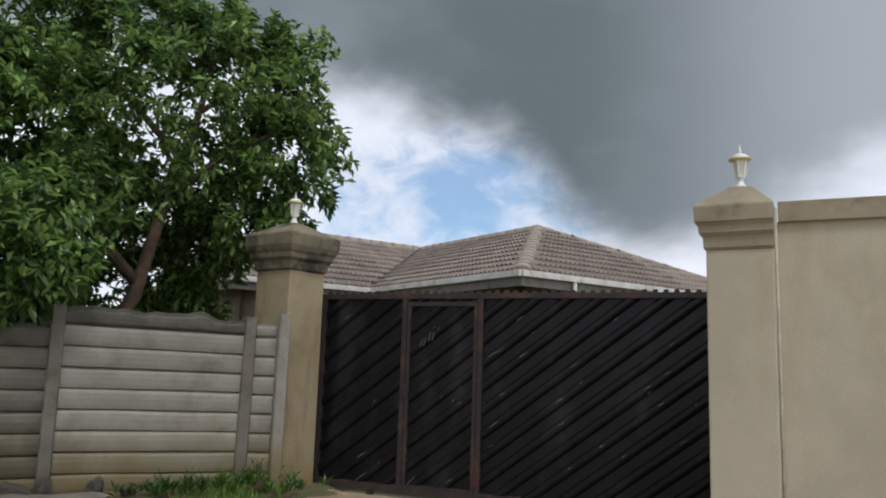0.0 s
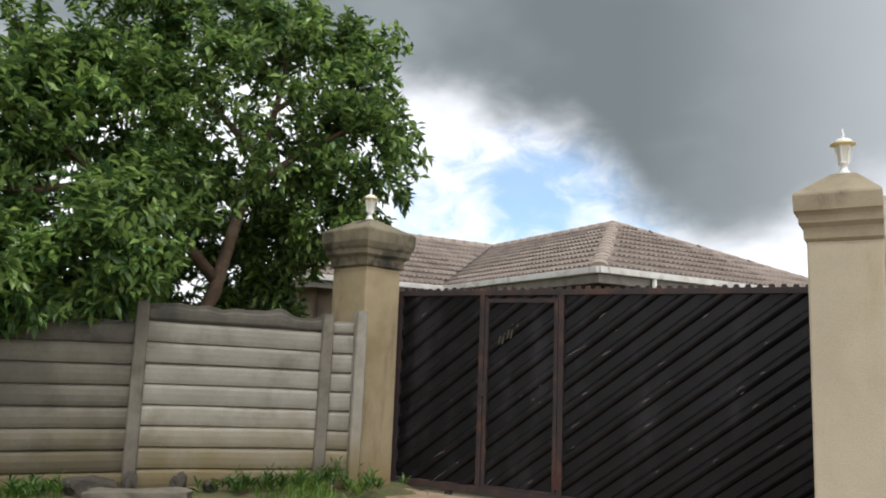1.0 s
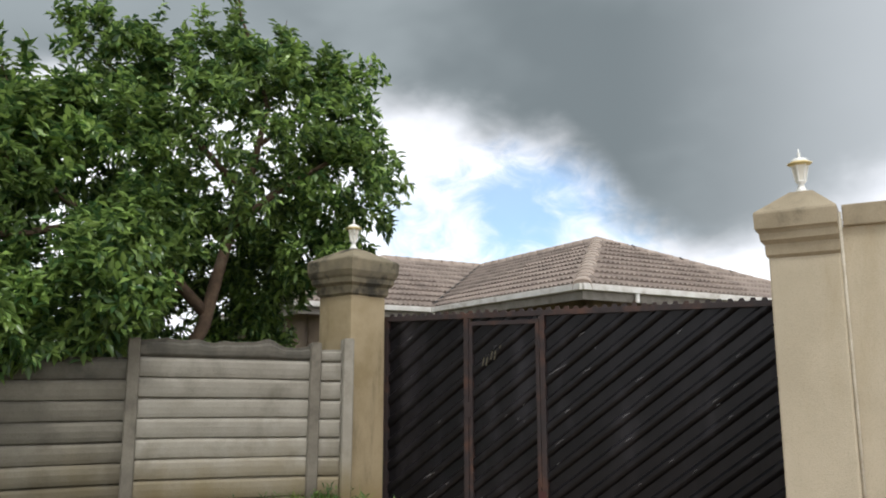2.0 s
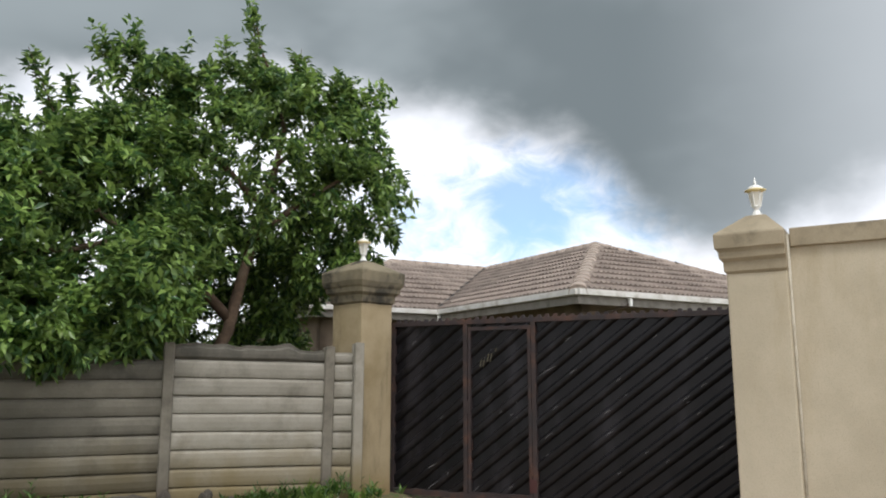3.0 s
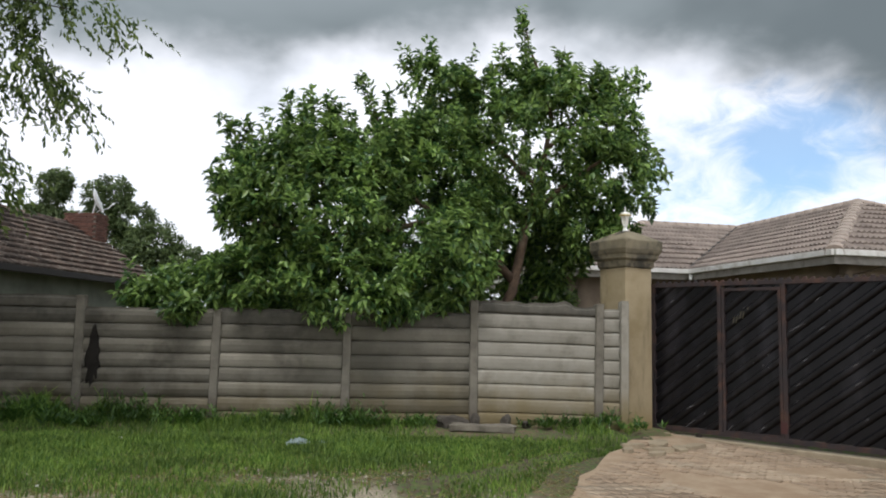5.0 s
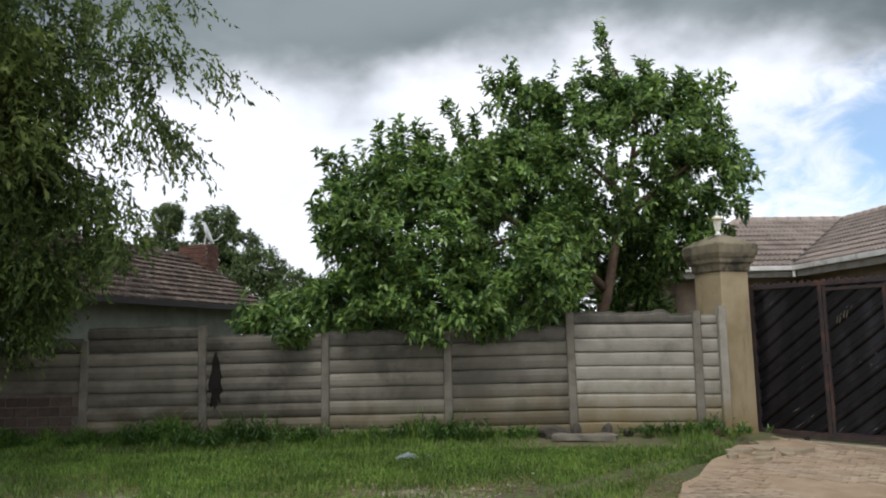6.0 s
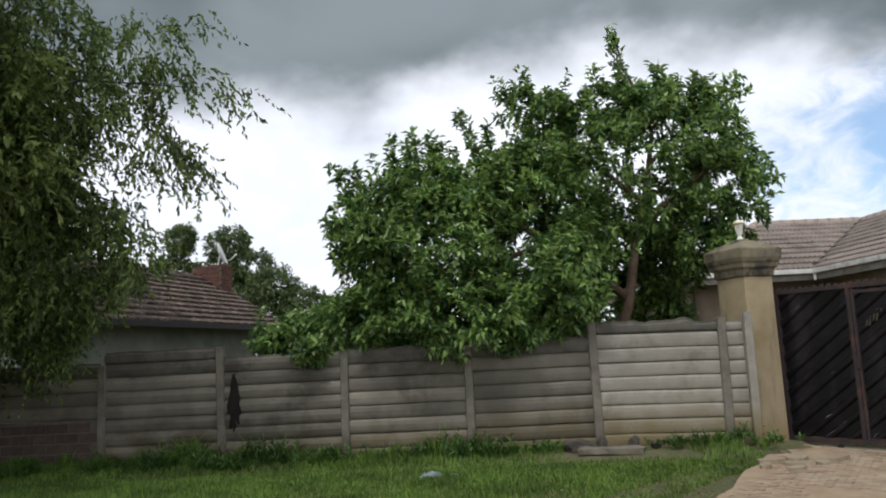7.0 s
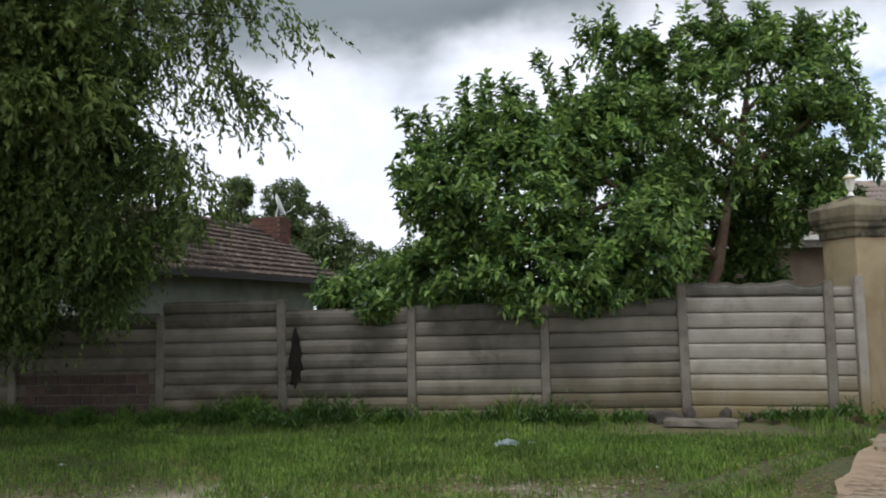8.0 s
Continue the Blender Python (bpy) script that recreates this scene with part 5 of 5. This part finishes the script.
# ---- grass ----
def build_grass():
    rng = np.random.default_rng(3)
    n = 320000
    x = rng.uniform(-14.5, 1.2, n)
    y = -(rng.random(n) ** 1.25) * 7.6
    cover = np.array([noise.noise(Vector((a * 0.75, b * 0.75, 1.5))) for a, b in zip(x, y)])
    d_in = (x - GATE_O.x) * GN.x + (y - GATE_O.y) * GN.y
    s_in = (x - GATE_O.x) * GD.x + (y - GATE_O.y) * GD.y
    drive = s_in > -1.42 + 0.39 * d_in + 0.5 * cover
    keep = (~drive) & (0.7 * cover + 0.25 * np.clip((x + 9.5) / 2, -1, 0) * np.clip((-y - 2.5) / 1.5, 0, 1) > -0.34 + 0.6 * np.clip((-y - 3.6) / 1.4, 0, 1.2) + 0.45 * np.array([max(0.0, noise.noise(Vector((a * 2.3, b * 3.1, 12.5)))) for a, b in zip(x, y)]) + 0.85 * (rng.random(n) - 0.62)) & ~((x > -2.6) & (x < 0.3) & (y > -0.9) & (cover < 0.12)) & (y < 0.02) & ~((x < -7.4 - 0.9 * cover) & (y < -1.9 - 0.42 * (x + 10.5) + 0.8 * cover) & (rng.random(n) < 0.72)) & ~((y > -1.25) & (rng.random(n) < 0.5)) & ~((y > -1.1) & (x > -2.8) & (rng.random(n) < 0.6))
    x, y, cover = x[keep], y[keep], cover[keep]
    n = len(x)
    clump = np.array([noise.noise(Vector((a * 2.6, b * 2.6, 8.5))) for a, b in zip(x, y)])
    tall = np.exp(-(-y) / 0.4) * (0.2 + 0.8 * rng.random(n)) * np.where(x < -3.5, 1.0, 0.7) * np.clip(0.35 + 1.5 * clump, 0.1, 1.3)
    h = (0.018 + 0.05 * rng.random(n) ** 1.5) * (1 + 0.9 * np.clip(cover, 0, 1) + 0.8 * np.clip(clump, 0, 1)) + 0.34 * tall
    a = rng.random(n) * 6.283
    lean = rng.normal(size=(n, 2)) * 0.45
    w = 0.0035 + 0.0035 * rng.random(n) + 0.004 * tall
    base = np.stack([x, y, np.array([ground_z(a, b) - 0.012 for a, b in zip(x, y)])], 1)
    side = np.stack([np.cos(a), np.sin(a), np.zeros(n)], 1) * w[:, None]
    mid = base + np.stack([lean[:, 0] * h * 0.35, lean[:, 1] * h * 0.35, h * 0.62 + 0.03], 1)
    tip = base + np.stack([lean[:, 0] * h, lean[:, 1] * h, h + 0.03], 1)
    co = np.stack([base - side, base + side, mid + side * 0.8, tip, mid - side * 0.8], 1).reshape(-1, 3)
    i = np.arange(n) * 5
    tri = np.stack([np.stack([i, i + 1, i + 2], 1), np.stack([i, i + 2, i + 4], 1), np.stack([i + 4, i + 2, i + 3], 1)], 1).reshape(-1, 3)
    ob = new("grass", raw_mesh("grass", co, 3, tri, M_GRASS))
    tagged(ob, "patchy green grass with taller tufts along the fence", "grass", kind="stuff")
    # dry straw lying in and between the turf
    n = 34000
    x, y = rng.uniform(-12, 0.6, n), -1.0 - 6.4 * rng.random(n)
    d_in = (x - GATE_O.x) * GN.x + (y - GATE_O.y) * GN.y
    s_in = (x - GATE_O.x) * GD.x + (y - GATE_O.y) * GD.y
    patch = np.array([noise.noise(Vector((a * 1.1, b * 1.1, 21.5))) for a, b in zip(x, y)])
    keep = (s_in < -1.07 + 0.39 * d_in) & (patch + 0.16 * (-y - 4.0) + 0.5 * rng.random(n) > 0.12)
    x, y = x[keep], y[keep]
    n = len(x)
    a = rng.random(n) * 6.283
    ln = rng.uniform(0.03, 0.11, n)
    base = np.stack([x, y, np.array([ground_z(p, q) + 0.016 for p, q in zip(x, y)])], 1)
    along = unit(np.stack([np.cos(a), np.sin(a), rng.uniform(-0.05, 0.45, n)], 1))
    wd = unit(np.cross(along, np.array([0.0, 0.0, 1.0])))
    ob = new("straw", leaf_mesh("straw", base, along, wd, ln, 0.004 + 0.004 * rng.random(n), 0.2, M_STRAW))
    tagged(ob, "dry yellow straw scattered over the turf", "straw", kind="stuff")


build_grass()


# ---- weeds at the foot of the fence ----
def build_weeds():
    """Rank grass and weeds: short stems with narrow upright leaves, in loose clumps."""
    rng = np.random.default_rng(31)
    clumps = [(-7.0, -0.35, 0.42, 26), (-8.5, -0.3, 0.34, 30), (-9.0, -0.4, 0.30, 22), (-11.0, -0.45, 0.26, 24), (-12.3, -0.4, 0.3, 24), (-6.2, -0.4, 0.24, 18), (-5.1, -0.35, 0.20, 12), (-4.0, -0.28, 0.26, 16),
              (-4.1, -0.3, 0.4, 9), (-3.6, -0.4, 0.18, 10), (-2.9, -0.25, 0.16, 8), (-0.5, -0.3, 0.2, 7), (0.05, -0.22, 0.24, 8), (-0.9, -0.35, 0.12, 6), (-9.9, -0.35, 0.2, 14), (-7.7, -0.6, 0.2, 14), (0.55, -0.45, 0.1, 4)]
    base, along, ln = [], [], []
    for cx, cy, h, m in clumps:
        for _ in range(2 * m):
            a = rng.random() * 6.283
            r = abs(rng.normal()) * (0.12 + 0.35 * h)
            foot = np.array([cx + r * 1.7 * math.cos(a), min(cy + 0.6 * r * math.sin(a), -0.1), 0.05])
            lean = np.array([rng.normal() * 0.3, rng.normal() * 0.2 - 0.1, 1.0])
            hh = h * rng.uniform(0.4, 1.2)
            for q in range(11):
                f = (q + 1) / 11
                b = foot + lean * hh * f
                d = np.array([math.cos(q * 2.4 + a), math.sin(q * 2.4 + a), rng.uniform(0.5, 2.2)])
                base.append(b), along.append(d), ln.append(rng.uniform(0.08, 0.17) * (1.15 - 0.5 * f))
    base, along, ln = np.array(base), unit(np.array(along)), np.array(ln)
    wd = unit(np.cross(along, np.array([0, 0, 1.0]) + rng.normal(size=along.shape) * 0.3))
    ob = part("weeds", leaf_mesh("weeds", base, along, wd, ln, ln * 0.2, 0.2, M_WEED), M_WEED)
    tagged(ob, "rank green weeds and tall grass along the foot of the fence", "weeds", kind="stuff")


build_weeds()


# ---- brickwork in the fence ----
def build_brickwork():
    bw = thing("brick_infill", "rough red brick infill under the fence planks", "brick wall", kind="structure")
    part("mortar_core", solid(-12.42, -10.08, 0.012, 0.10, -0.2, 0.868), M_MORTAR_DARK, bw)
    bm = bmesh.new()
    box(bm, -0.178, 0.178, -0.05, 0.05, -0.070, 0.070, 0.012)
    me = mesh_of("brick", bm, M_BRICK)
    rng = random.Random(4)
    for j in range(5):
        for i in range(7):
            x = -12.26 + i * 0.378 + (0.17 if j % 2 else 0.0)
            if x > -10.2:
                continue
            ob = new("brick", me)
            ob.parent = bw
            ob.matrix_basis = pose(x, 0.05 + rng.uniform(-0.012, 0.006), 0.10 + j * 0.162, rng.uniform(-1, 1), rng.uniform(-1, 1), rng.uniform(-2, 2))


build_brickwork()


# ---- loose things on the verge ----
def build_loose():
    bm = bmesh.new()
    box(bm, -0.48, 0.48, -0.13, 0.13, -0.03, 0.07, 0.012)
    bmesh.ops.subdivide_edges(bm, edges=[e for e in bm.edges if e.calc_length() > 0.2], cuts=7, use_grid_fill=True)
    for v in bm.verts:
        c = v.co
        v.co = c + Vector((0.09 * noise.noise(Vector((c.y * 9, c.z * 5, 3))) * (1 if abs(c.x) > 0.4 else 0.2), 0.02 * noise.noise(c * 6), 0.018 * noise.noise(c * 5 + Vector((4, 0, 0)))))
    s = part("concrete_slab", bm, M_SLAB)
    s.matrix_basis = pose(-1.92, -0.46, 0.05, 0, 0.8, -5)
    tagged(s, "broken grey concrete slab lying by the fence", "slab")
    for x, y, r, sx, sy, sz, mat in ((-2.36, -0.24, 8, 0.26, 0.13, 0.15, M_RUBBLE), (-1.52, -0.2, -35, 0.08, 0.07, 0.15, M_RUBBLE), (-1.98, -0.16, 20, 0.10, 0.07, 0.15, M_RUBBLE), (-1.2, -0.22, 40, 0.12, 0.08, 0.06, M_RUBBLE)):
        bm = bmesh.new()
        bmesh.ops.create_icosphere(bm, subdivisions=3, radius=1.0)
        for v in bm.verts:
            c = v.co.copy()
            f = 0.8 + 0.45 * noise.noise(c * 1.1 + Vector((x * 7, 0, 0))) + 0.12 * noise.noise(c * 3.5 + Vector((0, x * 5, 0)))
            sq = 1.0 / max(abs(c.x), abs(c.y), abs(c.z)) ** 0.6
            v.co = Vector((c.x * sx, c.y * sy, c.z * sz)) * f * sq
        p = part("rubble_lump", bm, mat, None)
        p.matrix_basis = pose(x, y, ground_z(x, y) + 0.04, 0, 4, r)
        tagged(p, "dark broken concrete lump by the fence", "rubble")
    # crumpled film
    rng = np.random.default_rng(21)
    for x, y, sc, mat, lab, cat, nm in ((-4.51, -1.81, 0.15, M_BAG, "crumpled pale plastic bag on the grass", "plastic bag", "plastic_bag"), (-4.2, -1.75, 0.07, M_BAG, "torn scrap of pale plastic on the grass", "litter", "litter"),
                                        (-2.9, -3.2, 0.03, M_PAPER, "small white scrap of paper on the grass", "litter", "litter"), (-6.9, -1.4, 0.05, M_PAPER, "small white scrap of paper on the grass", "litter", "litter"),
                                        (-8.2, -1.5, 0.045, M_PAPER, "small white scrap of paper on the grass", "litter", "litter"), (-9.6, -3.1, 0.05, M_PAPER, "small white scrap of paper on the soil", "litter", "litter"),
                                        (-2.3, -1.9, 0.03, M_PAPER, "small white scrap of paper on the grass", "litter", "litter"), (-6.6, -4.6, 0.04, M_PAPER, "small white scrap of paper on the soil", "litter", "litter")):
        bm = bmesh.new()
        m = 14
        rows = []
        for iu in range(m + 1):
            row = []
            for iv in range(m + 1):
                q = Vector((iu / m - 0.5, iv / m - 0.5, 0)) * 2
                f = q * 2.3 + Vector((x * 3, y * 3, 0))
                k = 0.75 + 0.5 * noise.noise(f)
                row.append(bm.verts.new((q.x * sc * 1.3 * k, q.y * sc * 0.8 * k, 0.02 + sc * max(0.0, 0.45 * (1 - q.length * 0.7) + 0.4 * noise.noise(f * 1.9)))))
            rows.append(row)
        for iu in range(m):
            for iv in range(m):
                bm.faces.new((rows[iu][iv], rows[iu + 1][iv], rows[iu + 1][iv + 1], rows[iu][iv + 1]))
        bmesh.ops.solidify(bm, geom=bm.faces[:], thickness=0.003)
        p = part(nm, bm, mat)
        p.matrix_basis = pose(x, y, ground_z(x, y) + 0.005, 0, 0, 40 * x)
        tagged(p, lab, cat)
    # broken apron pieces between pillar and drive
    for k, (x, y, r, a) in enumerate(((0.15, -1.25, 0.13, 10), (0.62, -0.95, 0.17, 50), (0.8, -1.3, 0.12, 85), (0.3, -1.75, 0.1, 30), (1.1, -1.05, 0.15, 20), (0.45, -1.4, 0.14, -30), (-0.05, -1.6, 0.09, 60))):
        bm = bmesh.new()
        ring = [(r * (1 + 0.35 * noise.noise(Vector((math.cos(t) * 1.5, math.sin(t) * 1.5, k * 3.0)))) * math.cos(t) * 1.5, r * 0.8 * (1 + 0.3 * noise.noise(Vector((math.sin(t), k * 2.0, math.cos(t))))) * math.sin(t))
                for t in [2 * math.pi * q / 9 for q in range(9)]]
        poly_solid(bm, [Vector((px, py, 0.02 + 0.01 * math.sin(px * 9))) for px, py in ring], 0.09)
        p = part("concrete_piece", bm, M_THRESH)
        p.matrix_basis = pose(x, y, fall(x, y), 2 * math.sin(k), 2 * math.cos(k * 2), a)
        tagged(p, "flat broken piece of sandy concrete beside the drive", "rubble", "broken pieces by the gate")
    # thin white stake at the fence end
    bm = bmesh.new()
    tube(bm, [(0, 0, -0.05), (0.015, 0, 0.08), (0.03, 0.01, 0.17)], 0.009, 6)
    p = part("stake", bm, M_PAPER)
    p.matrix_basis = pose(0.13, -0.12, 0)
    tagged(p, "short pale stake in the grass by the fence", "stake")


build_loose()


# ---- driveway pavers ----
def build_drive():
    rng = random.Random(9)
    dv = thing("driveway", "sandy clay brick paving in front of the gate", "driveway", kind="structure", at=GATE_M)
    bm = bmesh.new()
    level = lambda s, w: fall(*(GATE_O + GD * s + GN * w)[:2])
    grid = []
    for i in range(19):
        w = 0.12 + 0.5 * i
        left = -1.3 + 0.39 * w + 0.3 * noise.noise(Vector((w * 0.9, 5, 0)))
        grid.append([bm.verts.new((left + (6.4 - left) * k / 14, -w, level(left + (6.4 - left) * k / 14, w) - 0.004)) for k in range(15)])
    for a, b in zip(grid, grid[1:]):
        for k in range(14):
            bm.faces.new((a[k], a[k + 1], b[k + 1], b[k]))
    part("sand_bed", bm, material("drive_sand", (0.38, 0.285, 0.19), (0.29, 0.20, 0.125), 0.95, 3.0, 60, 0.5), dv)
    bm = bmesh.new()
    box(bm, -0.098, 0.098, -0.047, 0.047, -0.05, 0.0, 0.006)
    me = mesh_of("paver", bm, M_PAVER)
    spots = []
    j = 0
    w = 0.24
    while w < 8.6:
        s = -1.22 + 0.39 * w + (0.1 if j % 2 else 0)
        while s < 6.0:
            ragged = s - (-1.22 + 0.39 * w)
            if ragged > 0.05 + 0.45 * noise.noise(Vector((w * 1.7, 3, 0))) + 0.25 * noise.noise(Vector((s * 3.0, w * 4.0, 1))) and noise.noise(Vector((s * 0.8, w * 0.8, 7))) < 0.22:
                spots.append((s, w))
            s += 0.204
        w += 0.102
        j += 1
    spots.sort(key=lambda p: (p[0] - 0.8) ** 2 + (p[1] - 2.2) ** 2)
    mats = [pose(s, -w, level(s, w) + 0.006 + rng.uniform(-0.006, 0.006), rng.uniform(-1.2, 1.2), rng.uniform(-1.2, 1.2), rng.uniform(-1.5, 1.5)) for s, w in spots]
    for m in mats[:300]:
        ob = new("paver", me)
        ob.parent, ob.matrix_basis = dv, m
    bm = bmesh.new()
    bmesh.ops.create_cube(bm, size=1.0)
    for v in bm.verts:
        v.co = Vector((v.co.x * 0.196, v.co.y * 0.094, v.co.z * 0.05 - 0.025))
    bm.verts.ensure_lookup_table()
    base = np.array([v.co[:] for v in bm.verts])
    fac = np.array([[v.index for v in f.verts] for f in bm.faces])
    bm.free()
    rest = mats[300:]
    co = np.concatenate([base @ np.array(m.to_3x3()).T + np.array(m.translation) for m in rest])
    f = np.concatenate([fac + 8 * i for i in range(len(rest))])
    ob = new("paver_field", raw_mesh("paver_field", co, 4, f, M_PAVER))
    ob.parent = dv
    tagged(ob, kind="stuff")


build_drive()


# ---- gravel on the shoulder ----
def build_gravel():
    """Small pale stones and grit, strewn over the shoulder and thinly over the turf."""
    rng = np.random.default_rng(44)
    n = 15000
    x = rng.uniform(-9.5, 0.5, n)
    y = -3.2 - 4.4 * rng.random(n) ** 0.75
    dens = np.array([noise.noise(Vector((a * 0.9, b * 0.9, 2.5))) for a, b in zip(x, y)])
    d_in = (x - GATE_O.x) * GN.x + (y - GATE_O.y) * GN.y
    s_in = (x - GATE_O.x) * GD.x + (y - GATE_O.y) * GD.y
    keep = (s_in < -1.0 + 0.39 * d_in) & (dens + 0.35 * (-y - 4.4) + 0.6 * rng.random(n) > 0.3)
    x, y = x[keep], y[keep]
    n = len(x)
    r = 0.006 + 0.02 * rng.random(n) ** 3
    z = np.array([ground_z(a, b) for a, b in zip(x, y)])
    oct_co = np.array([(1, 0, 0), (0, 1, 0), (-1, 0, 0), (0, -1, 0), (0, 0, 0.8), (0, 0, -0.5)])
    co = (oct_co[None] * (1 + 0.35 * rng.normal(size=(n, 6, 1)).clip(-1.5, 1.5)) * r[:, None, None] + np.stack([x, y, z + r * 0.25], 1)[:, None]).reshape(-1, 3)
    f = np.array([(0, 1, 4), (1, 2, 4), (2, 3, 4), (3, 0, 4), (1, 0, 5), (2, 1, 5), (3, 2, 5), (0, 3, 5)])
    faces = (f[None] + 6 * np.arange(n)[:, None, None]).reshape(-1, 3)
    ob = new("gravel", raw_mesh("gravel", co, 3, faces, material("pale_grit", (0.40, 0.35, 0.265), (0.27, 0.235, 0.18), 0.95, 20.0, 80, 0.2, per_island=0.35)))
    tagged(ob, "pale grit and small stones strewn along the shoulder", "gravel", kind="stuff")


build_gravel()
